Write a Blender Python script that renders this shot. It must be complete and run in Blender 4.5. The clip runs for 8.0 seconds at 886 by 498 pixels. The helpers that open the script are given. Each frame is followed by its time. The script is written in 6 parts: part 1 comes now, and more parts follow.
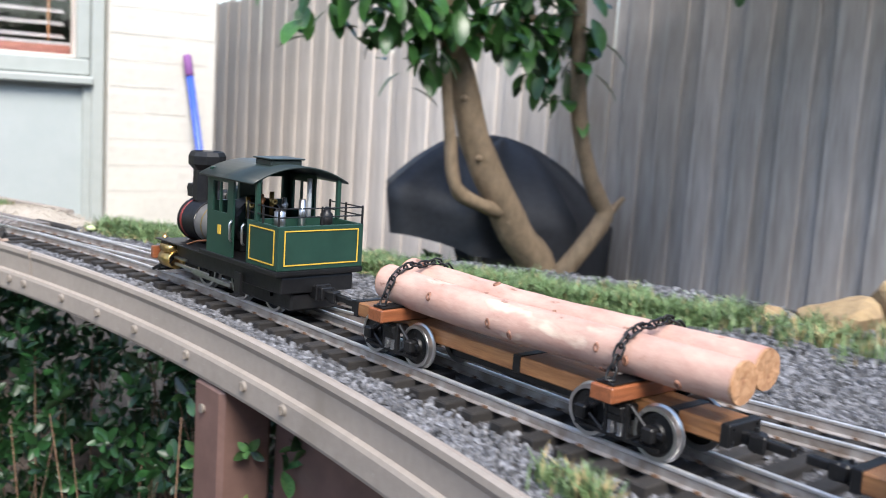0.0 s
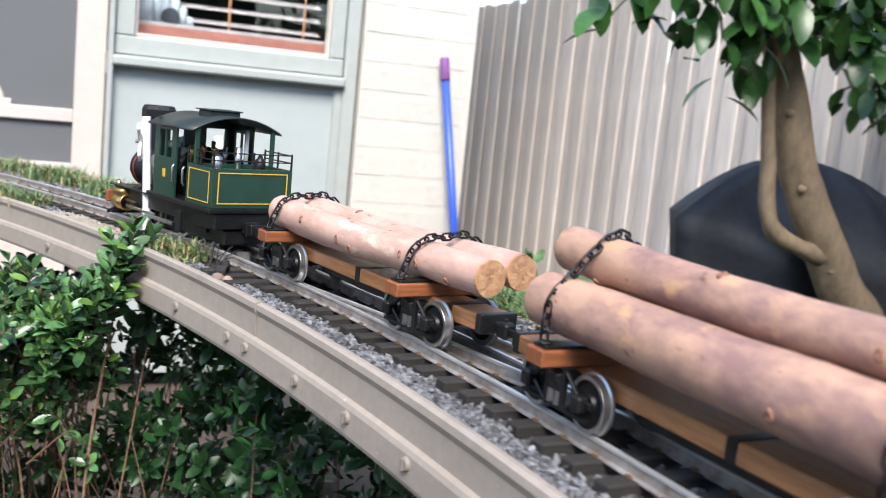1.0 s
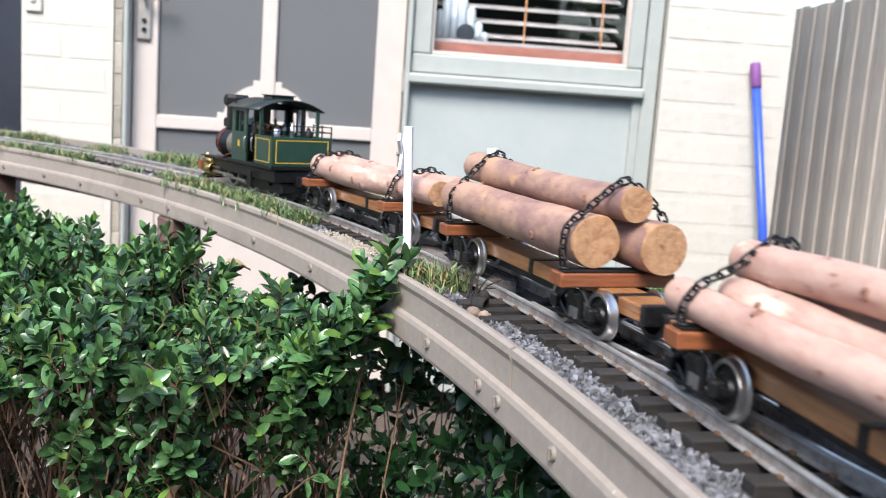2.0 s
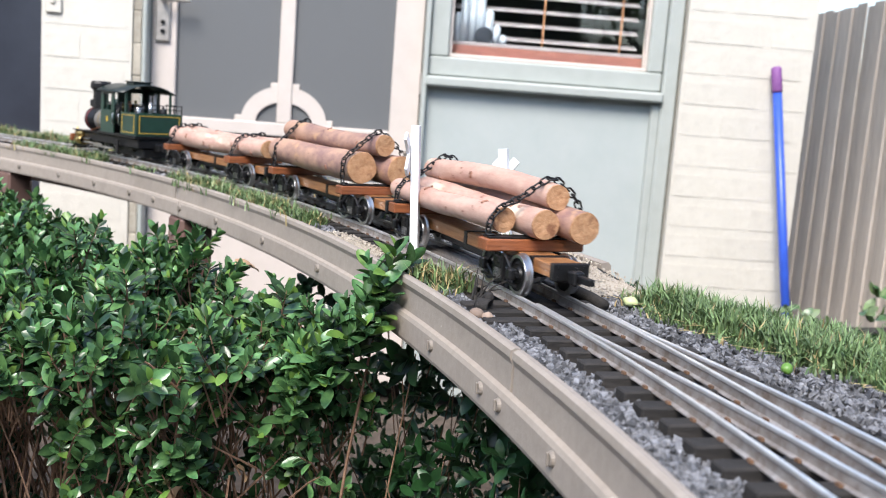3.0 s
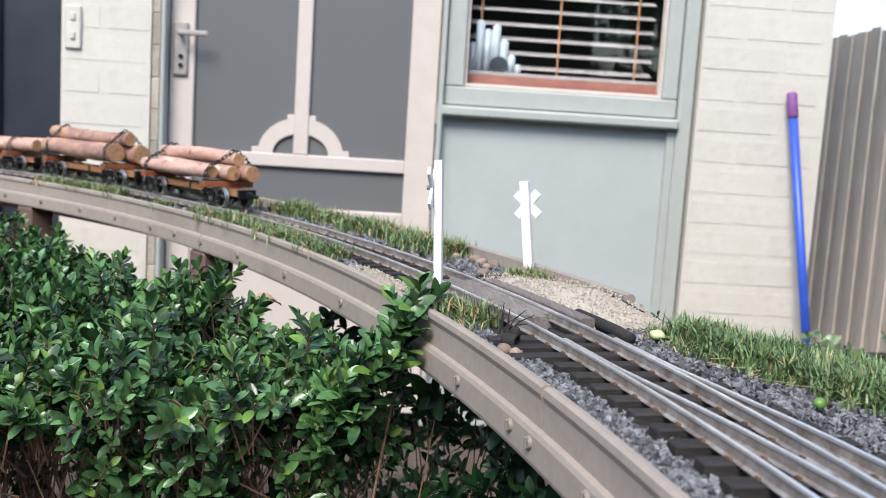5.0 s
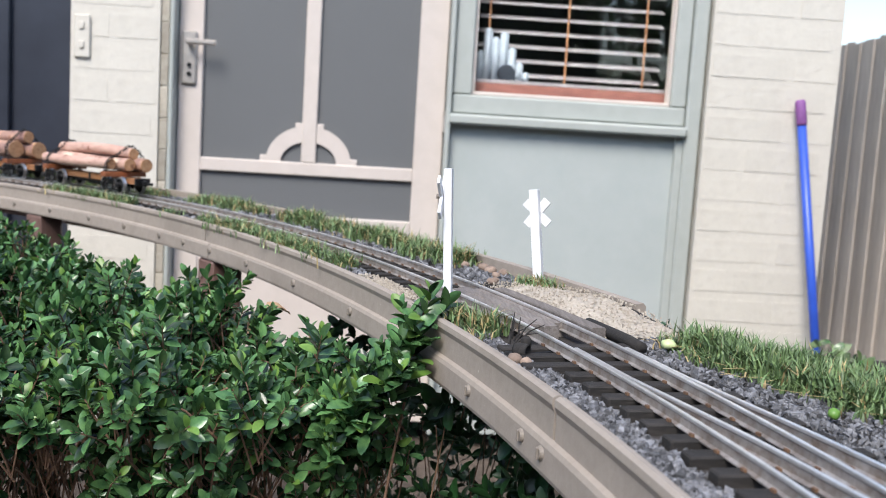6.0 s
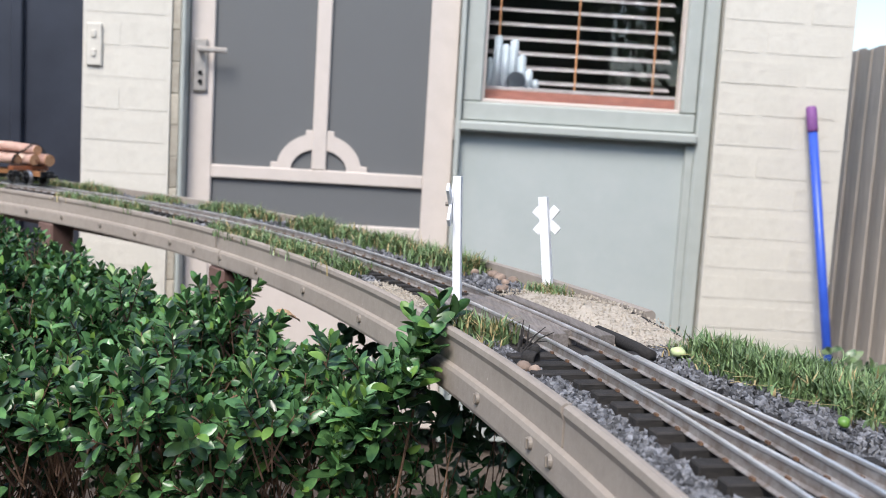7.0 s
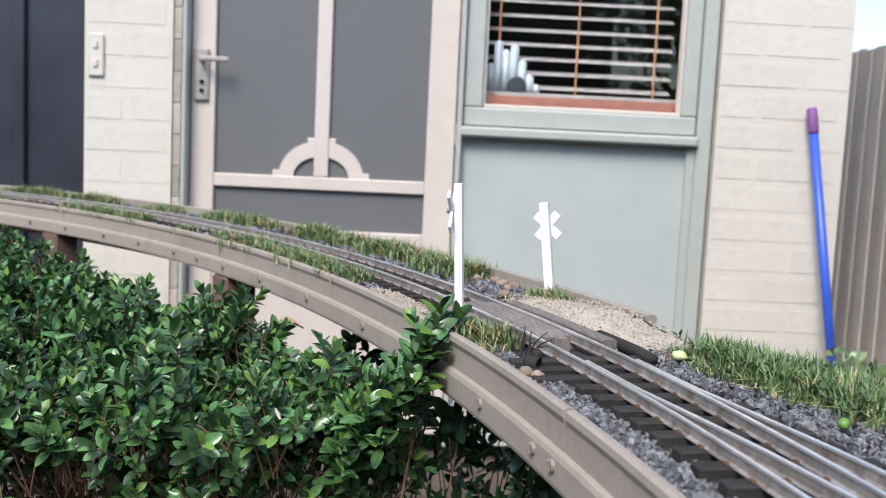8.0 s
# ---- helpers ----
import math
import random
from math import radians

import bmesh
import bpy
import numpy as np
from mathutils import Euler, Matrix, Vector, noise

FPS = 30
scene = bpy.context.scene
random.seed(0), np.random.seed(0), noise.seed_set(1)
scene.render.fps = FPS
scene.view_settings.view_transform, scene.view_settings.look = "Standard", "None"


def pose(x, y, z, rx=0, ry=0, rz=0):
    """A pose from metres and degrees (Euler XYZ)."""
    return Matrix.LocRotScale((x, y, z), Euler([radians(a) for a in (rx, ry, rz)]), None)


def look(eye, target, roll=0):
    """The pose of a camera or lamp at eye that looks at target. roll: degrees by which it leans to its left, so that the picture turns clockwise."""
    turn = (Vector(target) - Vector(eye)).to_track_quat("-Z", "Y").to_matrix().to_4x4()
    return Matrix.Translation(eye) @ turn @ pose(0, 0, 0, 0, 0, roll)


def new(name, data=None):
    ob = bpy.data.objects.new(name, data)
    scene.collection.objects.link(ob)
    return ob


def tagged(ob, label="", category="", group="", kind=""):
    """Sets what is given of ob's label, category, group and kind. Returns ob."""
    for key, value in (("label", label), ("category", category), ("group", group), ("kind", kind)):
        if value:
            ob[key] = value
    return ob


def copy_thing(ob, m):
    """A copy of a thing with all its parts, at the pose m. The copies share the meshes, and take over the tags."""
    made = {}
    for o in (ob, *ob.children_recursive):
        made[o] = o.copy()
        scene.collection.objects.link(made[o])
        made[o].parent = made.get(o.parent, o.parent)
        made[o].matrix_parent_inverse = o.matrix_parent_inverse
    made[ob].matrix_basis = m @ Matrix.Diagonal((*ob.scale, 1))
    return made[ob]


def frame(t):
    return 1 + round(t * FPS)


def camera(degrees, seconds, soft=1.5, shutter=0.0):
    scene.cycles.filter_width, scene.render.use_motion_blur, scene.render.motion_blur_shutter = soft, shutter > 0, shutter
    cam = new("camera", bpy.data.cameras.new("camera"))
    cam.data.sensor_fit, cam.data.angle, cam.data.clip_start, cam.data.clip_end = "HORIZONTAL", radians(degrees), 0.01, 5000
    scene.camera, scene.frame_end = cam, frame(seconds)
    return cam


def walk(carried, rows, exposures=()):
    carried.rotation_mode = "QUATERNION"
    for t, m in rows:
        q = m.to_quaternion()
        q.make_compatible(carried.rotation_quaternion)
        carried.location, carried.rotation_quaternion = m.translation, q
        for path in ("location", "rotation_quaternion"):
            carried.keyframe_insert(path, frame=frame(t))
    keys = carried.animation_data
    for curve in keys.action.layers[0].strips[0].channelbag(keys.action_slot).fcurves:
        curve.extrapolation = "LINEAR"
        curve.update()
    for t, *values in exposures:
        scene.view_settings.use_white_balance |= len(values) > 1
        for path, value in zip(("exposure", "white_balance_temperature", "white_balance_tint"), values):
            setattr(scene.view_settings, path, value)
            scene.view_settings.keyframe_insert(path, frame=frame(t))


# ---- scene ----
cam = camera(48.6, 8.0, soft=0.9, shutter=0.2)
cam.data.dof.use_dof, cam.data.dof.focus_distance, cam.data.dof.aperture_fstop = True, 0.74, 13.5
PATH = [
    (0, (-0.045, -0.253, 0.948), (1.118, 1.348, 0.657), 3.7),
    (0.5, (0.022, -0.056, 0.942), (0.9, 1.715, 0.637), 5.8),
    (1, (0.053, 0.136, 0.923), (0.821, 1.959, 0.628), 5.7),
    (1.5, (0.075, 0.24, 0.91), (0.451, 2.179, 0.598), 4.7),
    (1.7, (0.092, 0.261, 0.911), (0.32, 2.223, 0.597), 3.6),
    (3, (0.12, 0.285, 0.906), (0.259, 2.257, 0.602), 4.3),
    (3.5, (0.115, 0.286, 0.908), (0.237, 2.26, 0.613), 4.0),
    (4, (0.112, 0.285, 0.91), (0.222, 2.262, 0.629), 4.0),
    (4.5, (0.112, 0.285, 0.911), (0.224, 2.265, 0.647), 3.7),
    (6, (0.109, 0.288, 0.912), (0.201, 2.272, 0.675), 3.5),
    (6.5, (0.11, 0.289, 0.912), (0.189, 2.274, 0.683), 3.6),
    (7, (0.11, 0.287, 0.913), (0.18, 2.273, 0.688), 3.4),
    (7.5, (0.11, 0.286, 0.914), (0.176, 2.272, 0.694), 3.2),
    (8, (0.111, 0.282, 0.915), (0.174, 2.27, 0.7), 2.7),
]
walk(cam, [(t, look(eye, target, roll)) for t, eye, target, roll in PATH],
     exposures=[(0, 1.38), (1.5, 1.34), (3.2, 1.25), (4.0, 1.22), (4.6, 1.06), (6.0, 0.95), (8, 0.91)])

# ---- light ----
world = bpy.data.worlds.new("sky")
scene.world = world
world.use_nodes = True
wn = world.node_tree
sky = wn.nodes.new("ShaderNodeTexSky")
sky.sky_type = "NISHITA"
sky.sun_disc = False
sky.sun_elevation, sky.sun_rotation = radians(58), radians(200)
sky.dust_density, sky.air_density = 1.5, 1.0
bg = wn.nodes["Background"]
bg.inputs["Strength"].default_value = 0.15
wn.links.new(sky.outputs[0], bg.inputs[0])
sun_data = bpy.data.lights.new("sun", "SUN")
sun_data.energy, sun_data.angle, sun_data.color = 2.2, radians(25), (1.0, 0.95, 0.88)
sun = new("sun", sun_data)
sun.matrix_basis = look((-2.0, -4.5, 7.5), (0.3, 1.5, 0.7))

# ---- materials ----
def mat(name, a, b, rough=0.7, scale=30.0, metal=0.0, bump=0.2, coarse=4.0, dirt=0.25, stretch=(1, 1, 1), vary=0.0,
        island=0.0, depth=0.002, spec=0.5, contrast=(0.35, 0.65), spots=()):
    """Two-scale noise between colours a and b, with relief and per-piece variation."""
    m = bpy.data.materials.new(name)
    m.use_nodes = True
    nt = m.node_tree
    n, l = nt.nodes, nt.links
    p = n["Principled BSDF"]
    tc = n.new("ShaderNodeTexCoord")
    mp = n.new("ShaderNodeMapping")
    mp.inputs["Scale"].default_value = stretch
    l.new(tc.outputs["Object"], mp.inputs["Vector"])
    fine = n.new("ShaderNodeTexNoise")
    fine.inputs["Scale"].default_value, fine.inputs["Detail"].default_value, fine.inputs["Roughness"].default_value = scale, 6, 0.65
    big = n.new("ShaderNodeTexNoise")
    big.inputs["Scale"].default_value, big.inputs["Detail"].default_value = coarse, 3
    l.new(mp.outputs[0], fine.inputs["Vector"])
    l.new(mp.outputs[0], big.inputs["Vector"])
    ramp = n.new("ShaderNodeMapRange")
    ramp.inputs["From Min"].default_value, ramp.inputs["From Max"].default_value = contrast
    l.new(fine.outputs["Fac"], ramp.inputs["Value"])
    mix = n.new("ShaderNodeMix")
    mix.data_type = "RGBA"
    mix.inputs[6].default_value, mix.inputs[7].default_value = (*a, 1), (*b, 1)
    l.new(ramp.outputs[0], mix.inputs[0])
    hsv = n.new("ShaderNodeHueSaturation")
    out = mix.outputs[2]
    for freq, low, high, colour in spots:
        sn = n.new("ShaderNodeTexNoise")
        sn.inputs["Scale"].default_value, sn.inputs["Detail"].default_value = freq, 4
        l.new(mp.outputs[0], sn.inputs["Vector"])
        sr = n.new("ShaderNodeMapRange")
        sr.inputs["From Min"].default_value, sr.inputs["From Max"].default_value = low, high
        l.new(sn.outputs["Fac"], sr.inputs["Value"])
        sm = n.new("ShaderNodeMix")
        sm.data_type = "RGBA"
        sm.inputs[7].default_value = (*colour, 1)
        l.new(sr.outputs[0], sm.inputs[0])
        l.new(out, sm.inputs[6])
        out = sm.outputs[2]
    l.new(out, hsv.inputs["Color"])
    val = n.new("ShaderNodeMath")
    val.operation = "MULTIPLY_ADD"
    l.new(big.outputs["Fac"], val.inputs[0])
    val.inputs[1].default_value, val.inputs[2].default_value = dirt * 2, 1 - dirt
    last = val
    for amount, node, socket in ((vary, "ShaderNodeObjectInfo", "Random"), (island, "ShaderNodeNewGeometry", "Random Per Island")):
        if amount:
            src = n.new(node)
            add = n.new("ShaderNodeMath")
            add.operation = "MULTIPLY_ADD"
            l.new(src.outputs[socket], add.inputs[0])
            add.inputs[1].default_value = 2 * amount
            sub = n.new("ShaderNodeMath")
            sub.operation = "SUBTRACT"
            l.new(last.outputs[0], sub.inputs[0])
            sub.inputs[1].default_value = amount
            l.new(sub.outputs[0], add.inputs[2])
            last = add
    l.new(last.outputs[0], hsv.inputs["Value"])
    l.new(hsv.outputs[0], p.inputs["Base Color"])
    p.inputs["Roughness"].default_value, p.inputs["Metallic"].default_value = rough, metal
    p.inputs["Specular IOR Level"].default_value = spec
    if bump:
        bp = n.new("ShaderNodeBump")
        bp.inputs["Strength"].default_value, bp.inputs["Distance"].default_value = bump, depth
        l.new(fine.outputs["Fac"], bp.inputs["Height"])
        l.new(bp.outputs[0], p.inputs["Normal"])
    return m


def glass_mat(name):
    m = bpy.data.materials.new(name)
    m.use_nodes = True
    p = m.node_tree.nodes["Principled BSDF"]
    p.inputs["Base Color"].default_value = (0.9, 0.95, 0.95, 1)
    p.inputs["Roughness"].default_value = 0.02
    p.inputs["Transmission Weight"].default_value = 1.0
    p.inputs["IOR"].default_value = 1.45
    return m


M_BRICK = mat("cream_painted_brick", (0.60, 0.57, 0.505), (0.56, 0.53, 0.47), 0.6, 34, bump=0.6, vary=0.025, dirt=0.06, depth=0.004)
M_MORTAR = mat("cream_painted_mortar", (0.605, 0.575, 0.51), (0.565, 0.535, 0.475), 0.7, 50, bump=0.5, dirt=0.06)
M_TANBRICK = mat("bare_tan_brick", (0.42, 0.385, 0.32), (0.32, 0.285, 0.23), 0.85, 60, bump=0.6, vary=0.2)
M_SAGE = mat("sage_green_paint", (0.405, 0.43, 0.405), (0.375, 0.40, 0.375), 0.5, 25, bump=0.08, dirt=0.05)
M_SAGE_PANEL = mat("pale_sage_sheet", (0.42, 0.455, 0.445), (0.39, 0.43, 0.42), 0.55, 12, bump=0.05, dirt=0.06)
M_DOORFRAME = mat("pink_cream_paint", (0.60, 0.535, 0.49), (0.56, 0.50, 0.455), 0.45, 20, bump=0.06, dirt=0.05)
M_MESH = mat("grey_insect_screen", (0.135, 0.14, 0.145), (0.11, 0.115, 0.12), 0.75, 500, bump=0.1, dirt=0.06)
M_DARKSCREEN = mat("dark_blue_screen", (0.035, 0.04, 0.055), (0.02, 0.023, 0.033), 0.35, 3, bump=0.02, dirt=0.2)
M_METAL = mat("brushed_door_metal", (0.6, 0.55, 0.5), (0.5, 0.46, 0.42), 0.35, 50, 0.6, 0.05)
M_BLIND = mat("pale_blind_slat", (0.33, 0.30, 0.32), (0.27, 0.245, 0.265), 0.5, 40, bump=0.05)
M_CORD = mat("tan_blind_tape", (0.42, 0.2, 0.1), (0.3, 0.14, 0.07), 0.8, 200)
M_REDSILL = mat("red_stained_sill", (0.30, 0.115, 0.095), (0.22, 0.085, 0.07), 0.45, 20, stretch=(1, 12, 12))
# near-black colour stands in for the room's darkness
M_INTERIOR = mat("unlit_room_black", (0.014, 0.013, 0.013), (0.009, 0.0085, 0.008), 0.9, 5)
M_GLASS = glass_mat("window_glass")
M_FENCE = mat("weathered_grey_paling", (0.70, 0.64, 0.585), (0.54, 0.485, 0.44), 0.85, 26, bump=0.5, stretch=(3, 3, 0.22), vary=0.14, coarse=3, dirt=0.3, depth=0.004)
# the tree's shade is painted into this paling colour; the brown spots are stains
M_FENCE_SHADED = mat("shaded_grey_paling", (0.46, 0.43, 0.405), (0.30, 0.27, 0.247), 0.9, 26, bump=0.5, stretch=(3, 3, 0.22), vary=0.16, coarse=3, dirt=0.4, depth=0.004,
                  spots=((5, 0.56, 0.72, (0.22, 0.175, 0.14)), (9, 0.60, 0.75, (0.56, 0.54, 0.52))))
M_FASCIA = mat("taupe_painted_board", (0.335, 0.29, 0.25), (0.295, 0.255, 0.218), 0.55, 120, bump=0.2, coarse=9, dirt=0.14, spots=((260, 0.70, 0.76, (0.5, 0.46, 0.41)), (14, 0.58, 0.75, (0.25, 0.215, 0.18))))
M_BROWN = mat("chocolate_brown_paint", (0.165, 0.098, 0.083), (0.125, 0.074, 0.062), 0.5, 40, bump=0.1, coarse=8)
M_BOLT = mat("painted_bolt", (0.27, 0.235, 0.20), (0.19, 0.165, 0.14), 0.6, 200)
M_GRAVEL = mat("blue_grey_ballast", (0.19, 0.193, 0.205), (0.075, 0.077, 0.087), 0.85, 240, bump=0.6, island=0.7, dirt=0.15)
M_SOIL = mat("dark_soil_bed", (0.045, 0.038, 0.035), (0.025, 0.022, 0.02), 0.95, 120, bump=0.9, depth=0.004)
M_SLEEPER = mat("black_brown_sleeper", (0.030, 0.026, 0.024), (0.013, 0.012, 0.011), 0.85, 120, bump=0.4, stretch=(1, 6, 6), vary=0.25)
M_RAIL = mat("worn_brass_steel_rail", (0.88, 0.87, 0.87), (0.68, 0.66, 0.64), 0.36, 60, 0.75, 0.1, coarse=14, dirt=0.3)
M_RAILSIDE = mat("tarnished_rail_side", (0.50, 0.47, 0.45), (0.25, 0.20, 0.165), 0.45, 90, 0.6, 0.25, coarse=30, dirt=0.5)
M_CHAIRS = mat("rusty_rail_fixing", (0.2, 0.11, 0.06), (0.1, 0.06, 0.04), 0.8, 300)
M_PLANK = mat("weathered_crossing_plank", (0.22, 0.195, 0.18), (0.12, 0.105, 0.095), 0.85, 60, bump=0.4, stretch=(6, 0.5, 6), vary=0.1)
M_SAND = mat("pale_sand", (0.50, 0.445, 0.375), (0.41, 0.36, 0.295), 0.95, 260, bump=0.9, depth=0.003, dirt=0.2)
M_WHITE = mat("white_sign_paint", (0.8, 0.81, 0.83), (0.74, 0.75, 0.77), 0.5, 60, bump=0.05, dirt=0.04)
M_BLACK = mat("black_cast_metal", (0.014, 0.014, 0.015), (0.008, 0.008, 0.009), 0.42, 120, 0.3, 0.2)
M_TYRE = mat("bright_steel_tyre", (0.6, 0.6, 0.61), (0.42, 0.42, 0.43), 0.28, 90, 0.95, 0.06)
M_WOOD = mat("orange_oak_timber", (0.35, 0.165, 0.065), (0.21, 0.088, 0.034), 0.45, 90, bump=0.3, stretch=(5, 0.35, 5), vary=0.1)
M_REDWOOD = mat("red_brown_timber", (0.28, 0.095, 0.038), (0.17, 0.055, 0.022), 0.42, 90, bump=0.25, stretch=(0.4, 5, 5), vary=0.1)
M_BARK_PINK = mat("pink_peeled_bark", (0.58, 0.39, 0.315), (0.45, 0.265, 0.21), 0.6, 75, bump=0.45, stretch=(1, 0.4, 1), coarse=20, dirt=0.2,
                  spots=((34, 0.60, 0.66, (0.70, 0.56, 0.44)), (150, 0.66, 0.72, (0.26, 0.13, 0.09)), (22, 0.60, 0.75, (0.40, 0.20, 0.17))))
M_BARK_BROWN = mat("mottled_brown_bark", (0.45, 0.275, 0.195), (0.24, 0.14, 0.125), 0.5, 44, bump=0.4, stretch=(1, 0.55, 1), coarse=24, dirt=0.25, contrast=(0.40, 0.62),
                   spots=((60, 0.60, 0.70, (0.50, 0.30, 0.175)), (130, 0.66, 0.74, (0.16, 0.08, 0.06))))
M_CUT = mat("sawn_log_end", (0.47, 0.275, 0.15), (0.34, 0.175, 0.085), 0.8, 220, bump=0.5, coarse=60, dirt=0.25, spots=((90, 0.60, 0.70, (0.22, 0.10, 0.05)),))
M_KNOT = mat("orange_knot_scar", (0.34, 0.17, 0.11), (0.2, 0.09, 0.06), 0.7, 260, bump=0.7)
M_GREEN = mat("dark_green_enamel", (0.017, 0.050, 0.036), (0.013, 0.040, 0.029), 0.32, 60, bump=0.03, dirt=0.08)
M_YELLOW = mat("yellow_lining", (0.62, 0.40, 0.05), (0.52, 0.33, 0.04), 0.5, 200, bump=0.0)
M_STEELGREY = mat("grey_boiler_jacket", (0.42, 0.40, 0.375), (0.3, 0.28, 0.26), 0.35, 60, 0.5, 0.05)
M_BRASS = mat("polished_brass", (0.7, 0.5, 0.2), (0.5, 0.33, 0.12), 0.28, 80, 0.95, 0.05)
M_COPPER = mat("copper_pipe", (0.6, 0.25, 0.12), (0.45, 0.18, 0.08), 0.3, 80, 0.95, 0.05)
M_REDPAINT = mat("red_enamel", (0.22, 0.03, 0.028), (0.16, 0.022, 0.02), 0.4, 60)
M_SLATEROOF = mat("dark_roof_paint", (0.020, 0.030, 0.027), (0.014, 0.021, 0.019), 0.38, 60, bump=0.05)
M_BLUE = mat("blue_plastic_sleeve", (0.035, 0.10, 0.55), (0.03, 0.085, 0.48), 0.35, 20, bump=0.02, dirt=0.05)
M_PURPLE = mat("purple_rubber_grip", (0.25, 0.09, 0.30), (0.2, 0.07, 0.25), 0.6, 40)
M_COVER = mat("black_canvas_cover", (0.03, 0.033, 0.04), (0.02, 0.022, 0.027), 0.6, 60, bump=0.15, coarse=6, dirt=0.25)
M_TREE = mat("smooth_tan_bark", (0.28, 0.205, 0.13), (0.18, 0.13, 0.082), 0.8, 60, bump=0.5, stretch=(1, 1, 0.5), coarse=12, dirt=0.25, depth=0.004)
M_ROCK = mat("yellow_sandstone", (0.38, 0.27, 0.14), (0.20, 0.135, 0.08), 0.9, 40, bump=0.8, coarse=12, dirt=0.35, depth=0.006)
M_PEBBLE = mat("tan_pebble", (0.33, 0.245, 0.19), (0.2, 0.145, 0.115), 0.85, 120, bump=0.4, vary=0.2)
M_GROUND = mat("brown_mulch_ground", (0.12, 0.092, 0.074), (0.05, 0.039, 0.031), 0.95, 40, bump=0.6)
M_TWIG = mat("brown_twig", (0.27, 0.165, 0.105), (0.14, 0.08, 0.052), 0.85, 200, bump=0.4)
M_ORNAMENT = mat("pale_blue_white", (0.42, 0.46, 0.53), (0.32, 0.36, 0.43), 0.3, 30, bump=0.05)
# for the added wall out of view, dark so the window mirrors less sky
M_BACKWALL = mat("dark_unseen_wall", (0.045, 0.06, 0.035), (0.02, 0.028, 0.018), 0.9, 8, bump=0.5)
M_DEADLEAF = mat("dry_tan_leaf", (0.5, 0.34, 0.2), (0.36, 0.22, 0.13), 0.75, 120, bump=0.3)


def leaf_mat(name, a, b, rough=0.35, island=0.35):
    m = mat(name, a, b, rough, 90, bump=0.1, island=island, dirt=0.15, coarse=8)
    p = m.node_tree.nodes["Principled BSDF"]
    p.inputs["Subsurface Weight"].default_value = 0.0
    p.inputs["Transmission Weight"].default_value = 0.0
    return m


M_LEAF = leaf_mat("glossy_box_leaf", (0.092, 0.190, 0.062), (0.034, 0.094, 0.038), 0.27, 0.75)
M_LEAF_NEW = leaf_mat("fresh_lime_leaf", (0.15, 0.26, 0.05), (0.09, 0.19, 0.035), 0.4, 0.25)
# deep green; also carries painted shade inside the hedge and under the deck
M_LEAF_DARK = leaf_mat("deep_and_shaded_leaf", (0.02, 0.07, 0.02), (0.012, 0.045, 0.013), 0.4)
M_TREELEAF = leaf_mat("camellia_leaf", (0.05, 0.14, 0.03), (0.03, 0.09, 0.02), 0.3)
M_GRASS = leaf_mat("grass_blade", (0.175, 0.255, 0.105), (0.085, 0.145, 0.058), 0.45, 0.5)
M_GRASS_DRY = leaf_mat("straw_blade", (0.42, 0.34, 0.17), (0.3, 0.22, 0.1), 0.7, 0.2)

# ---- mesh tools ----
def obj(name, bm, material, parent=None, label="", smooth=False):
    me = bpy.data.meshes.new(name)
    bm.normal_update()
    bm.to_mesh(me)
    bm.free()
    for m in material if isinstance(material, (list, tuple)) else [material]:
        me.materials.append(m)
    if smooth:
        for f in me.polygons:
            f.use_smooth = True
    ob = new(name, me)
    if parent is not None:
        ob.parent = parent
    if label:
        tagged(ob, label)
    return ob


def part(name, bm, material, parent, label="", smooth=False):
    return obj(name, bm, material, parent, label, smooth)


def thing(name, label, category, m=None, group="", kind=""):
    ob = new(name)
    ob.empty_display_size = 0.02
    if m is not None:
        ob.matrix_basis = m
    return tagged(ob, label, category, group, kind)


def box(bm, size, m=None, bevel=0.0, segs=1):
    r = bmesh.ops.create_cube(bm, size=1.0)
    vs = r["verts"]
    bmesh.ops.transform(bm, matrix=Matrix.Diagonal((*size, 1)), verts=vs)
    if bevel:
        es = list({e for v in vs for e in v.link_edges})
        out = bmesh.ops.bevel(bm, geom=es, offset=bevel, segments=segs, affect="EDGES", clamp_overlap=True)
        vs = list({v for f in out["faces"] for v in f.verts} | {v for v in vs if v.is_valid})
    if m is not None:
        bmesh.ops.transform(bm, matrix=m, verts=vs)
    return vs


def slab(bm, x0, x1, y0, y1, z0, z1, bevel=0.0, m=None):
    t = Matrix.Translation(((x0 + x1) / 2, (y0 + y1) / 2, (z0 + z1) / 2))
    return box(bm, (abs(x1 - x0), abs(y1 - y0), abs(z1 - z0)), t if m is None else m @ t, bevel)


def cyl(bm, r1, r2, depth, segs=16, m=None, caps=True):
    r = bmesh.ops.create_cone(bm, cap_ends=caps, cap_tris=False, segments=segs, radius1=r1, radius2=r2, depth=depth)
    if m is not None:
        bmesh.ops.transform(bm, matrix=m, verts=r["verts"])
    return r["verts"]


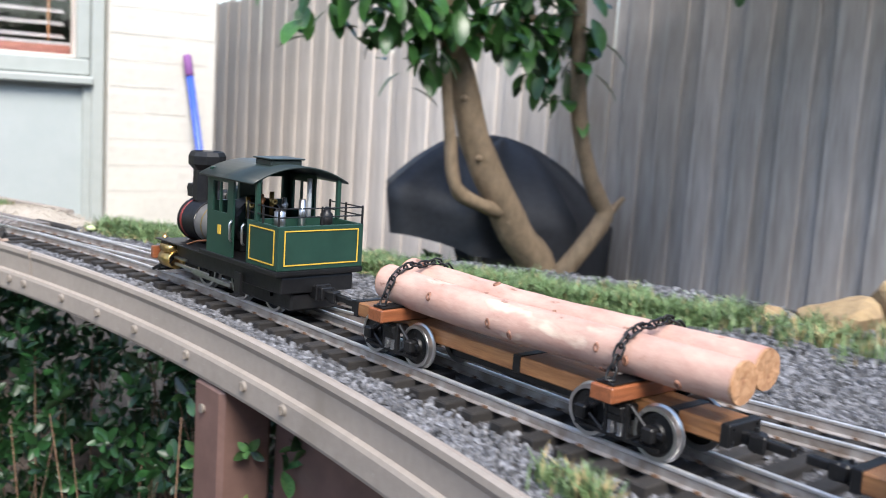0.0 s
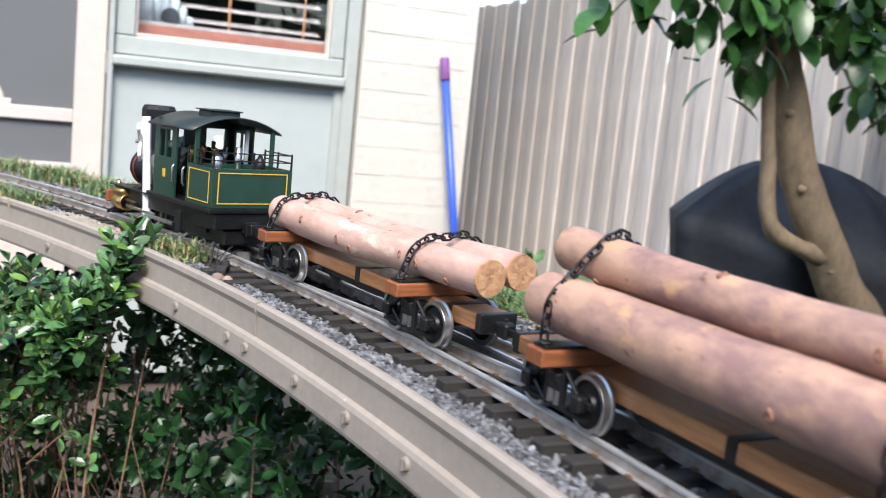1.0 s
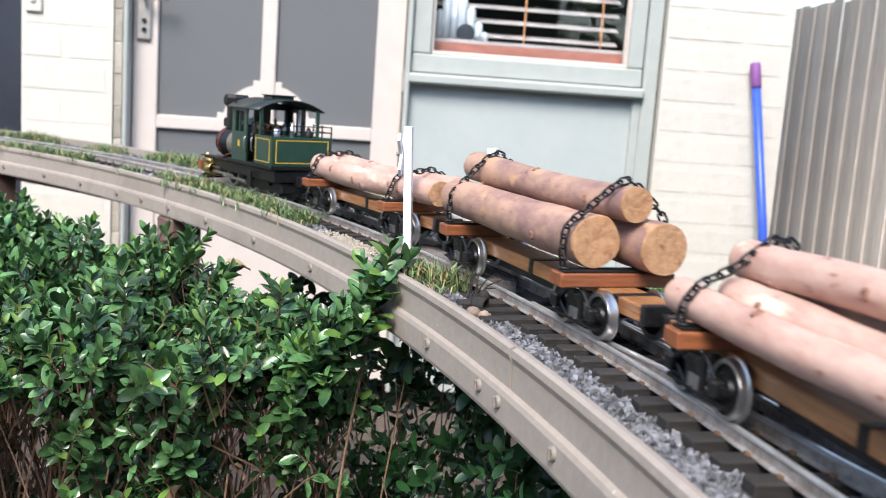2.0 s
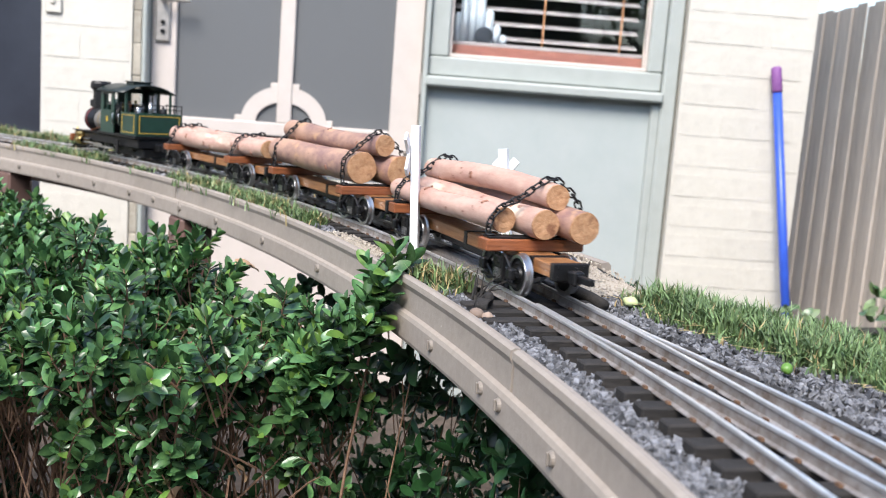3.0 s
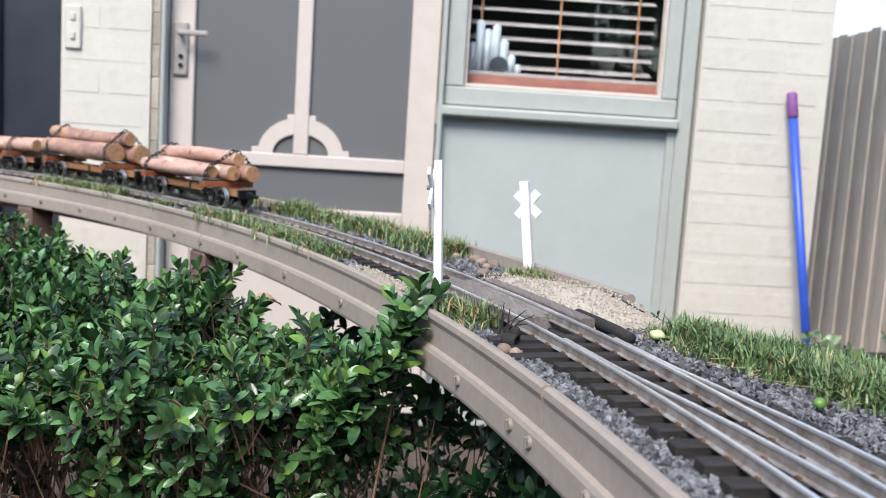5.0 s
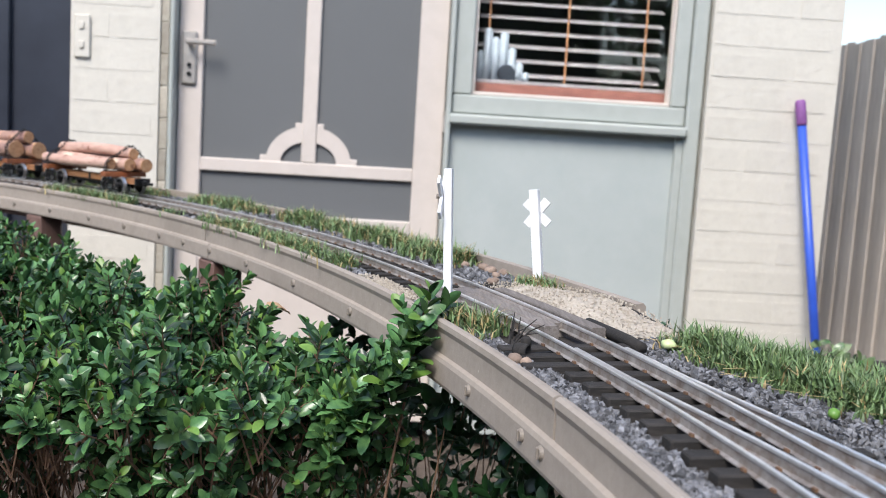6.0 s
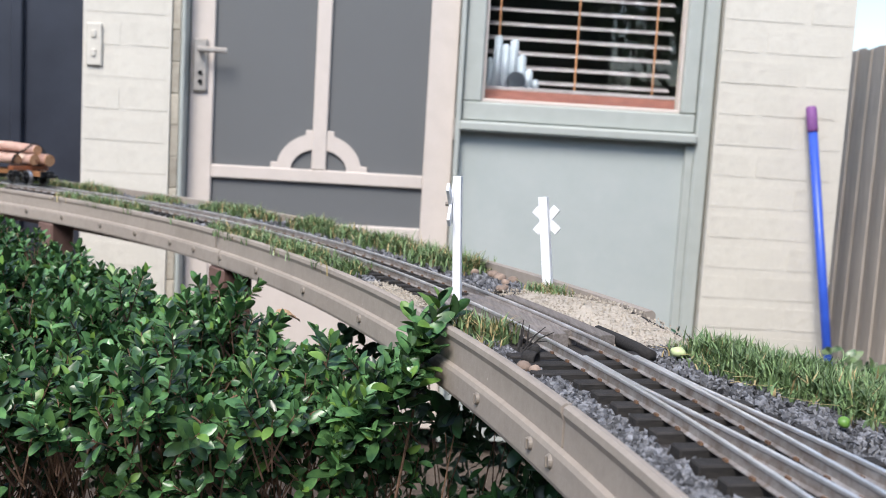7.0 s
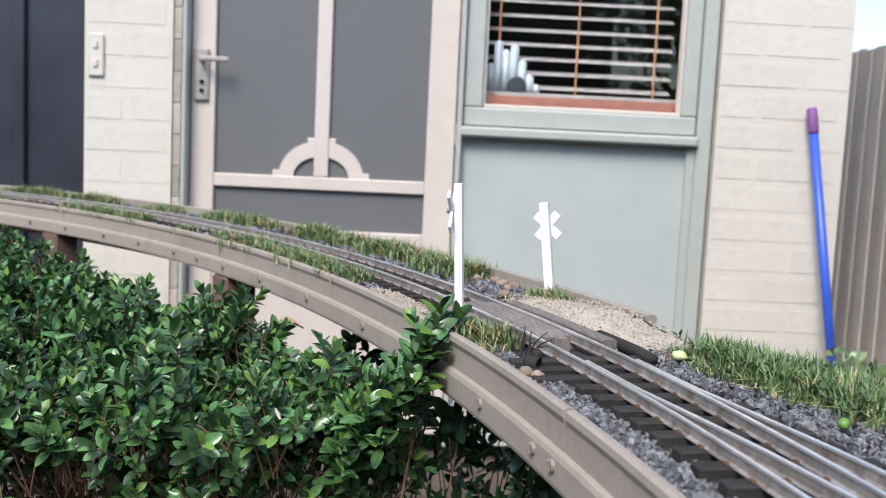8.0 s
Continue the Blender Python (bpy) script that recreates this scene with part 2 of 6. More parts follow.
def lathe(bm, prof, segs=24, m=None, ring=False):
    """Turns (radius, height) pairs round z."""
    rings, vs = [], []
    for r, z in prof:
        ring = [bm.verts.new((r * math.cos(2 * math.pi * i / segs), r * math.sin(2 * math.pi * i / segs), z)) for i in range(segs)]
        rings.append(ring)
        vs += ring
    for a, b in zip(rings, rings[1:]):
        for i in range(segs):
            bm.faces.new((a[i], a[(i + 1) % segs], b[(i + 1) % segs], b[i]))
    if ring:
        for i in range(segs):
            bm.faces.new((rings[-1][i], rings[-1][(i + 1) % segs], rings[0][(i + 1) % segs], rings[0][i]))
    else:
        bm.faces.new(rings[0][::-1])
        bm.faces.new(rings[-1])
    if m is not None:
        bmesh.ops.transform(bm, matrix=m, verts=vs)
    return vs


def tube(bm, pts, radii, segs=8, wob=0.0, seed=0, caps=True, mat_index=0):
    """A tapered tube along points."""
    pts = [Vector(p) for p in pts]
    rings = []
    side = None
    for i, p in enumerate(pts):
        d = (pts[min(i + 1, len(pts) - 1)] - pts[max(i - 1, 0)]).normalized()
        if side is None:
            side = d.orthogonal().normalized()
        side = (side - d * side.dot(d)).normalized()
        up = d.cross(side)
        r = radii[i] if isinstance(radii, (list, tuple)) else radii
        ring = []
        for k in range(segs):
            a = 2 * math.pi * k / segs
            w = 1 + wob * noise.noise(Vector((math.cos(a) * 1.3 + seed, math.sin(a) * 1.3, i * 0.35 + seed * 3)))
            ring.append(bm.verts.new(p + (side * math.cos(a) + up * math.sin(a)) * r * w))
        rings.append(ring)
    for a, b in zip(rings, rings[1:]):
        for k in range(segs):
            f = bm.faces.new((a[k], a[(k + 1) % segs], b[(k + 1) % segs], b[k]))
            f.material_index = mat_index
    if caps:
        bm.faces.new(rings[0][::-1])
        bm.faces.new(rings[-1])
    return rings


def bez(pts, n):
    """A smooth curve (Catmull-Rom) through points."""
    pts = [Vector(p) for p in pts]
    out = []
    for i in range(len(pts) - 1):
        p0, p1, p2, p3 = pts[max(i - 1, 0)], pts[i], pts[i + 1], pts[min(i + 2, len(pts) - 1)]
        for k in range(n):
            t = k / n
            out.append(0.5 * ((2 * p1) + (p2 - p0) * t + (2 * p0 - 5 * p1 + 4 * p2 - p3) * t * t + (3 * p1 - p0 - 3 * p2 + p3) * t ** 3))
    out.append(pts[-1])
    return out


# ---- the line's plan: an arc, then a short straight ----
CX, CY = -2.115, 0.306
RC = 2.4525
EDGE = 2.374
A0 = radians(4.4)
S0 = A0 * RC
DECK = 0.758
RAIL_Z = 0.772


def polar(r, a, z=0.0):
    """A point at radius r and angle a (radians)."""
    return Vector((CX + r * math.cos(a), CY + r * math.sin(a), z))


def rim(s, off=0.0, z=0.0):
    """As along(), but on the full arc that the deck and its edging keep to."""
    return polar(RC + off, s / RC, z)


def along(s, off=0.0, z=0.0):
    """A point beside the track: the arc, and a straight before S0."""
    if s >= S0:
        return rim(s, off, z)
    p, d = rim(S0, off, z), s - S0
    return p + Vector((-math.sin(A0), math.cos(A0), 0)) * d


def heading(s):
    return max(s / RC, A0)


def sweep(bm, prof, s0, s1, step=0.03, centre=0.0, shift=None, place=along):
    """Sweeps a closed (offset, height) outline along the line from s0 to s1."""
    n = max(2, int((s1 - s0) / step) + 1)
    rings = []
    for i in range(n + 1):
        s = s0 + (s1 - s0) * i / n
        e = shift(s) if shift else 0.0
        rings.append([bm.verts.new(place(s, centre + e + o, z)) for o, z in prof])
    k = len(prof)
    for a, b in zip(rings, rings[1:]):
        for j in range(k):
            bm.faces.new((a[j], a[(j + 1) % k], b[(j + 1) % k], b[j]))
    bm.faces.new(rings[0])
    bm.faces.new(rings[-1][::-1])
    bmesh.ops.recalc_face_normals(bm, faces=bm.faces)


# ---- ground ----
bm = bmesh.new()
bmesh.ops.create_grid(bm, x_segments=40, y_segments=40, size=60)
obj("ground", bm, M_GROUND)
tagged(bpy.data.objects["ground"], "brown mulched ground under the raised railway", "ground", kind="structure")

# ---- house front, wall face at y = 3.0 ----
WALL_Y = 3.0
COURSE, BRICK = 0.0855, 0.232


def brick_wall(name, x0, x1, z1, label, seed):
    rnd = random.Random(seed)
    bm = bmesh.new()
    slab(bm, x0 + 0.004, x1 - 0.004, WALL_Y + 0.0012, WALL_Y + 0.12, 0, z1)
    wall = obj(name, bm, M_MORTAR)
    tagged(wall, label, "wall", kind="structure")
    meshes = {}

    def brick_mesh(w):
        key = round(w, 3)
        if key not in meshes:
            bm = bmesh.new()
            box(bm, (w - 0.006, 0.1, COURSE - 0.016), bevel=0.004, segs=3)
            me = bpy.data.meshes.new("brick")
            bm.to_mesh(me)
            bm.free()
            me.materials.append(M_BRICK)
            meshes[key] = me
        return meshes[key]

    z, row = 0.072, 0
    while z < z1:
        x = x0 - (0.0 if (row + seed) % 2 else BRICK / 2)
        while x < x1 - 0.01:
            a, b = max(x, x0), min(x + BRICK, x1)
            if b - a > 0.03:
                ob = new("brick", brick_mesh(b - a - 0.010))
                ob.parent = wall
                ob.location = ((a + b) / 2, WALL_Y + 0.05 + rnd.uniform(-0.0004, 0.0004), z + COURSE / 2)
                ob.rotation_euler = (0, rnd.uniform(-0.004, 0.004), rnd.uniform(-0.003, 0.003))
            x += BRICK
        z += COURSE
        row += 1
    return wall


brick_wall("wall_1", 0.935, 1.305, 2.4, "cream-painted brick pier at the house corner", 1)
brick_wall("wall_2", -0.80, -0.556, 2.4, "cream-painted brick pier beside the screen door", 2)

# plain walls that close the house
bm = bmesh.new()
slab(bm, -4.5, -1.95, WALL_Y, WALL_Y + 0.12, 0, 2.4)
slab(bm, -1.95, -0.80, WALL_Y + 0.02, WALL_Y + 0.12, 1.9, 2.4)
slab(bm, 1.185, 1.305, WALL_Y + 0.125, 5.5, 0, 2.4)
slab(bm, -0.556, 0.935, WALL_Y + 0.02, WALL_Y + 0.12, 2.15, 2.4)
tagged(obj("wall_3", bm, M_MORTAR), "cream-painted rendered house wall", "wall", kind="structure")
bm = bmesh.new()
slab(bm, -4.8, 1.6, 2.85, 5.5, 2.4, 2.5)
tagged(obj("ceiling", bm, M_SAGE), "pale green eave lining above the house front", "eave", kind="structure")
# room wall behind the glass, its lack of light painted on as near-black
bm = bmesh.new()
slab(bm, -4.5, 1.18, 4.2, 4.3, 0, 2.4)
tagged(obj("wall_4", bm, M_INTERIOR), "room wall behind the window, painted near-black for the unlit interior", "wall", kind="structure")

# dark screened opening at the left of the pier
dk = thing("window_2", "dark blue-grey screened opening in the house wall", "window", kind="structure")
bm = bmesh.new()
slab(bm, -1.95, -0.806, WALL_Y + 0.05, WALL_Y + 0.07, 0.05, 1.9)
part("screen", bm, M_DARKSCREEN, dk)
bm = bmesh.new()
slab(bm, -1.0, -0.97, WALL_Y + 0.03, WALL_Y + 0.05, 0.05, 1.9, 0.003)
part("mullion", bm, M_DARKSCREEN, dk)

# light switch plate on the pier
sw = thing("switch_plate", "cream plastic switch plate on the painted brick pier", "switch")
bm = bmesh.new()
slab(bm, -0.785, -0.742, WALL_Y - 0.009, WALL_Y - 0.002, 1.05, 1.165, 0.004)
part("plate", bm, M_BRICK, sw)
for zz in (1.085, 1.135):
    bm = bmesh.new()
    slab(bm, -0.77, -0.757, WALL_Y - 0.014, WALL_Y - 0.009, zz - 0.01, zz + 0.01, 0.002)
    part("rocker", bm, M_MORTAR, sw)

# ---- screen door ----
DY = WALL_Y + 0.06
jamb = thing("door_frame", "sage green painted door jamb", "door frame", kind="structure")
for x0, x1 in ((-0.536, -0.524), (0.2205, 0.234)):
    bm = bmesh.new()
    slab(bm, x0, x1, WALL_Y + 0.008, WALL_Y + 0.115, 0.05, 2.15, 0.003)
    part("jamb", bm, M_SAGE, jamb)
ret = thing("wall_6", "weathered tan brick return beside the screen door", "wall", kind="structure")
bm = bmesh.new()
slab(bm, -0.5600, -0.5370, WALL_Y + 0.0105, WALL_Y + 0.11, 0.05, 2.15)
part("mortar", bm, M_TANBRICK, ret)
for k in range(24):
    bm = bmesh.new()
    slab(bm, -0.5605, -0.5362 - 0.0006 * (k % 3), WALL_Y + 0.008, WALL_Y + 0.10, 0.05 + k * COURSE, 0.05 + (k + 1) * COURSE - 0.004, 0.0015)
    part("brick", bm, M_TANBRICK, ret)
door = thing("door_1", "pinkish cream timber screen door with arched fretwork, closed", "screen door", kind="structure")


def door_bar(name, x0, x1, z0, z1, dy=0.0):
    bm = bmesh.new()
    slab(bm, x0, x1, DY + dy, DY + 0.032 + dy, z0, z1, 0.003)
    return part(name, bm, M_DOORFRAME, door)


door_bar("stile", -0.522, -0.455, 0.07, 2.12)
door_bar("stile", 0.138, 0.218, 0.07, 2.12)
door_bar("rail", -0.455, 0.138, 0.765, 0.802)
door_bar("rail", -0.455, 0.138, 0.575, 0.652)
door_bar("rail", -0.455, 0.138, 0.07, 0.2)
door_bar("rail", -0.455, 0.138, 2.02, 2.12)
door_bar("mullion", -0.176, -0.135, 0.802, 2.02)
bm = bmesh.new()
slab(bm, -0.46, 0.142, DY + 0.014, DY + 0.02, 0.1, 2.1)
part("insect_screen", bm, M_MESH, door, "grey woven insect screen")
for z0, z1 in ((0.2, 0.575),):
    bm = bmesh.new()
    slab(bm, -0.455, 0.138, DY + 0.006, DY + 0.013, z0, z1)
    part("kick_panel", bm, M_DOORFRAME, door)
# arch: half ring with small steps at foot and crown
bm = bmesh.new()
ax, az, ro, ri = -0.1555, 0.802, 0.119, 0.078
n = 20
front, back = [], []
for y, store in ((DY + 0.004, front), (DY + 0.028, back)):
    for i in range(n + 1):
        a = math.pi * i / n
        store.append((bm.verts.new((ax + ro * math.cos(a), y, az + ro * 0.86 * math.sin(a))), bm.verts.new((ax + ri * math.cos(a), y, az + ri * 0.74 * math.sin(a)))))
for i in range(n):
    (a, b), (c, d) = front[i], front[i + 1]
    (e, f), (g, h) = back[i], back[i + 1]
    for q in ((a, b, d, c), (e, g, h, f), (a, c, g, e), (b, f, h, d)):
        bm.faces.new(q)
for s in (-1, 1):
    slab(bm, ax + s * 0.102, ax + s * 0.136, DY + 0.005, DY + 0.027, az - 0.002, az + 0.016, 0.002)
    slab(bm, ax + s * 0.018, ax + s * 0.04, DY + 0.005, DY + 0.027, az + 0.088, az + 0.110, 0.002)
bmesh.ops.recalc_face_normals(bm, faces=bm.faces)
part("fretwork_arch", bm, M_DOORFRAME, door)
bm = bmesh.new()
slab(bm, -0.512, -0.472, DY - 0.012, DY, 1.0, 1.145, 0.004)
plate = part("lock_plate", bm, M_METAL, door, "tarnished metal lock plate")
bm = bmesh.new()
cyl(bm, 0.006, 0.006, 0.03, 12, pose(-0.49, DY - 0.025, 1.112, 90))
slab(bm, -0.496, -0.412, DY - 0.046, DY - 0.034, 1.106, 1.121, 0.004)
part("lever_handle", bm, M_METAL, door, "pale metal lever handle")
for zz in (1.028, 1.052):
    bm = bmesh.new()
    cyl(bm, 0.006, 0.006, 0.006, 12, pose(-0.49, DY - 0.014, zz, 90))
    part("keyhole", bm, M_BLACK, door)
for zz in (0.94, 1.7):
    bm = bmesh.new()
    cyl(bm, 0.006, 0.006, 0.06, 10, pose(0.220, DY - 0.006, zz))
    part("hinge", bm, M_METAL, door)

# ---- window with blind, and the sheet panel under it ----
WY = WALL_Y + 0.03
win = thing("window_1", "sage green timber window with half-open venetian blind", "window", kind="structure")


def win_bar(name, x0, x1, z0, z1, y0, y1, m=M_SAGE, bev=0.004):
    bm = bmesh.new()
    slab(bm, x0, x1, y0, y1, z0, z1, bev)
    return part(name, bm, m, win)


win_bar("frame", 0.236, 0.289, 1.0185, 2.049, WY, WY + 0.07)
win_bar("frame", 0.848, 0.890, 1.0185, 2.049, WY, WY + 0.07)
win_bar("frame", 0.236, 0.890, 0.966, 1.018, WY, WY + 0.07)
win_bar("frame", 0.236, 0.890, 2.05, 2.12, WY + 0.003, WY + 0.067)
win_bar("bead", 0.289, 0.298, 1.024, 2.05, WY + 0.015, WY + 0.05, M_DOORFRAME, 0.002)
win_bar("bead", 0.840, 0.848, 1.024, 2.05, WY + 0.015, WY + 0.05, M_DOORFRAME, 0.002)
win_bar("bead", 0.289, 0.848, 1.0185, 1.029, WY + 0.015, WY + 0.05, M_DOORFRAME, 0.002)
win_bar("sill", 0.230, 0.893, 0.935, 0.964, WY - 0.03, WY + 0.09, M_SAGE, 0.006)
win_bar("post", 0.892, 0.933, 0.05, 2.15, WY - 0.012, WY + 0.09, M_SAGE, 0.005)
win_bar("inner_sill", 0.24, 0.89, 1.020, 1.058, WY + 0.075, WY + 0.16, M_REDSILL, 0.003)
pane = win_bar("pane", 0.29, 0.847, 1.02, 2.055, WY + 0.030, WY + 0.034, M_GLASS, 0)
pane.visible_shadow = False
blind = thing("venetian_blind", "pale slatted venetian blind with tan tapes inside the window", "blind")
slat_me = None
for i in range(20):
    z = 1.088 + i * 0.0405
    bm = bmesh.new()
    box(bm, (0.545, 0.040, 0.003), pose(0.566, WY + 0.13, z, 20), 0.001)
    if slat_me is None:
        ob = part("slat", bm, M_BLIND, blind)
        slat_me, base_z = ob.data, z
    else:
        bm.free()
        ob = new("slat", slat_me)
        ob.parent = blind
        ob.location.z = z - base_z
for x in (0.335, 0.56, 0.785):
    bm = bmesh.new()
    slab(bm, x - 0.0025, x + 0.0025, WY + 0.102, WY + 0.104, 1.06, 1.9)
    part("tape", bm, M_CORD, blind)
# blue-white stepped shape with a dark disc, just behind the pane
orn = thing("ornament", "blue-white stepped shape with a dark arch on the window sill", "ornament")
orn.matrix_basis = pose(0.375, WY + 0.088, 1.058)
bm = bmesh.new()
for x, z1, w in ((-0.062, 0.075, 0.020), (-0.042, 0.128, 0.024), (-0.020, 0.108, 0.024), (0.004, 0.120, 0.024), (0.028, 0.085, 0.024), (0.050, 0.052, 0.022), (0.070, 0.030, 0.020)):
    box(bm, (w, 0.014, z1 * 1.2), pose(x, 0, z1 * 0.6, 0, 0, 12 * math.sin(x * 90)), 0.005, 2)
part("body", bm, M_ORNAMENT, orn, smooth=True)
bm = bmesh.new()
cyl(bm, 0.026, 0.026, 0.004, 20, pose(0.014, -0.0095, 0.028, 90))
part("arch", bm, M_DARKSCREEN, orn, "dark arched opening")
bm = bmesh.new()
slab(bm, 0.24, 0.88, WY + 0.076, WY + 0.0785, 1.0585, 1.068, 0.0005)
part("sill_strip", bm, M_BLIND, win)
bm = bmesh.new()
slab(bm, 0.234, 0.892, WY + 0.012, WY + 0.03, 0.05, 0.935)
panel = obj("wall_panel", bm, M_SAGE_PANEL)
tagged(panel, "pale sage painted sheet panel below the window", "wall panel", kind="structure")
bm = bmesh.new()
slab(bm, 0.868, 0.892, WY - 0.004, WY + 0.012, 0.05, 0.934, 0.002)
part("cover_strip", bm, M_SAGE, panel)

# ---- paling fence ----
FX = 2.05
fence = thing("fence", "weathered grey timber paling fence behind the garden", "fence", kind="structure")
pal = []
for k in range(3):
    bm = bmesh.new()
    box(bm, (0.0065, 0.078, 1.7), bevel=0.0015)
    me = bpy.data.meshes.new("paling")
    for v in bm.verts:
        v.co.x += 0.004 * noise.noise(Vector((v.co.y * 3 + k * 9, v.co.z * 2, k)))
    bm.to_mesh(me)
    bm.free()
    me.materials.append(M_FENCE)
    shaded = me.copy()
    shaded.materials[0] = M_FENCE_SHADED
    pal.append((me, shaded))
rnd = random.Random(5)
y, i = -1.6, 0
while y < 6.2:
    # palings below about y = 2.08 get the colour with tree shade painted in
    ob = new("paling", pal[i % 3][1 if y < 2.08 + rnd.uniform(-0.06, 0.06) else 0])
    ob.parent = fence
    ob.location = (FX + (0.009 if i % 2 else 0.0) + rnd.uniform(-0.001, 0.001), y, 0.56 + rnd.uniform(-0.01, 0.01))
    ob.rotation_euler = (rnd.uniform(-0.008, 0.008), 0, rnd.uniform(-0.02, 0.02))
    y += 0.067
    i += 1
for zz in (0.25, 1.1):
    bm = bmesh.new()
    slab(bm, FX + 0.03, FX + 0.075, -1.65, 6.25, zz - 0.035, zz + 0.035)
    part("rail", bm, M_FENCE, fence)
# added unseen walls close the yard; the rear one darkens the window's reflection
bm = bmesh.new()
slab(bm, -7.0, 2.1, -4.6, -4.5, 0, 2.8)
slab(bm, -7.1, -7.0, -4.6, 5.5, 0, 1.8)
slab(bm, 2.05, 2.1, -4.5, -1.7, 0, 1.4)
tagged(obj("wall_7", bm, M_BACKWALL), "unseen dark wall added round the yard to darken the window reflection", "wall", kind="structure")
# side yard closure
bm = bmesh.new()
slab(bm, 1.31, 2.03, 6.3, 6.36, 0, 1.3)
tagged(obj("wall_5", bm, M_MORTAR), "plain wall at the end of the side passage", "wall", kind="structure")

# ---- raised railway: deck, fascia, posts ----
S_START, S_END = -0.75, 4.4
FO = EDGE - RC  # offset of the fascia's outer face


def back_offset(s):
    """How far the bed reaches behind the track."""
    t = min(max((0.76 - s) / 0.75, 0.0), 1.0)
    return 0.117 + 0.40 * t * t * (3 - 2 * t)


def bed_height(s, o):
    z = DECK + 0.0015 * noise.noise(Vector((s * 30, o * 30, 0)))
    k = max(0.0, 1 - abs(s - 0.83) / 0.16) * min(max((o - 0.045) / 0.03, 0), 1)
    return z + 0.011 * k + 0.002 * noise.noise(Vector((s * 60, o * 60, 5))) * k


bm = bmesh.new()
ns, no = 150, 16
grid = []
for i in range(ns + 1):
    s = S_START + (S_END - S_START) * i / ns
    b = back_offset(s)
    grid.append([bm.verts.new(rim(s, FO + 0.0088 + (b - FO - 0.0088) * j / no, bed_height(s, FO + 0.0088 + (b - FO - 0.0088) * j / no))) for j in range(no + 1)])
low = [(bm.verts.new(rim(S_START + (S_END - S_START) * i / ns, FO + 0.0088, 0.722)), bm.verts.new(rim(S_START + (S_END - S_START) * i / ns, back_offset(S_START + (S_END - S_START) * i / ns), 0.722))) for i in range(ns + 1)]
for i in range(ns):
    for j in range(no):
        bm.faces.new((grid[i][j], grid[i][j + 1], grid[i + 1][j + 1], grid[i + 1][j]))
    bm.faces.new((grid[i][0], grid[i + 1][0], low[i + 1][0], low[i][0]))
    bm.faces.new((grid[i][no], low[i][1], low[i + 1][1], grid[i + 1][no]))
    bm.faces.new((low[i][0], low[i + 1][0], low[i + 1][1], low[i][1]))
bmesh.ops.recalc_face_normals(bm, faces=bm.faces)
bed = obj("track_bed", bm, M_SOIL, smooth=True)
tagged(bed, "raised railway bed of dark soil under grey ballast", "railway bed", kind="structure")

fascia = thing("fascia", "taupe-painted curved timber edging of the raised railway", "edging board", kind="structure")
JOINTS = [S_START, radians(12.7) * RC, radians(34.6) * RC, radians(56) * RC, S_END]
for a, b in zip(JOINTS, JOINTS[1:]):
    bm = bmesh.new()
    sweep(bm, [(FO + 0.003, 0.739), (FO + 0.003, 0.757), (FO + 0.001, 0.7615), (FO + 0.0015, 0.7655), (FO + 0.004, 0.767), (FO + 0.0077, 0.7665), (FO + 0.0085, 0.739)], a + 0.0018, b - 0.0018, 0.02, place=rim)
    part("top_strip", bm, M_FASCIA, fascia)
for a, b in ((S_START, 1.46), (1.462, S_END)):
    bm = bmesh.new()
    sweep(bm, [(FO - 0.0005, 0.7182), (FO - 0.0014, 0.7210), (FO - 0.0014, 0.7365), (FO - 0.0002, 0.7395), (FO + 0.0028, 0.741), (FO + 0.0085, 0.7385), (FO + 0.0085, 0.7182)], a, b, 0.02, place=rim)
    part("lower_board", bm, M_FASCIA, fascia)
bm = bmesh.new()
cyl(bm, 0.0044, 0.0036, 0.0022, 16)
slab(bm, -0.0034, 0.0034, -0.0011, 0.0011, 0.0010, 0.0022, 0.0003)
bolt = None
for deg in (0.8, 2.3, 4.7, 7.1, 8.95, 10.8, 12.85, 13.65, 16.1, 20.2, 23.2, 27.3, 31.0, 34.0, 36.2, 38.2, 41.2, 44.2, 47.5, 50.5, 53.5, 56.5):
    a = radians(deg)
    m = Matrix.Translation(polar(EDGE - 0.0026, a, 0.7315)) @ pose(0, 0, 0, 0, 0, deg) @ pose(0, 0, 0, 0, -90, 0)
    if bolt is None:
        bolt = part("bolt", bm, M_BOLT, fascia)
        bolt_me = bolt.data
    else:
        bolt = new("bolt", bolt_me)
        bolt.parent = fascia
    bolt.matrix_basis = m
# back edging
bm = bmesh.new()
sweep(bm, [(0.119, 0.70), (0.119, 0.772), (0.126, 0.773), (0.129, 0.77), (0.129, 0.70)], 0.80, S_END, 0.03, place=rim)
tagged(obj("back_edging", bm, M_FASCIA), "low brown timber edging behind the railway", "edging board", kind="structure")

# posts and beams beneath
for deg in (3.8, 34.4, 49.0):
    post = thing("support_post", "chocolate-brown timber post under the railway", "post", group="railway support posts")
    post.matrix_basis = Matrix.Translation(polar(EDGE + 0.030, radians(deg), 0)) @ pose(0, 0, 0, 0, 0, deg)
    bm = bmesh.new()
    slab(bm, -0.031, 0.016, -0.024, 0.024, 0.0, 0.7176, 0.004)
    part("shaft", bm, M_BROWN, post)
    for zz in (0.695, 0.60):
        bm = bmesh.new()
        cyl(bm, 0.004, 0.0035, 0.003, 10, pose(-0.0322, 0.006, zz, 0, 90, 0))
        part("screw", bm, M_BOLT, post)
bm = bmesh.new()
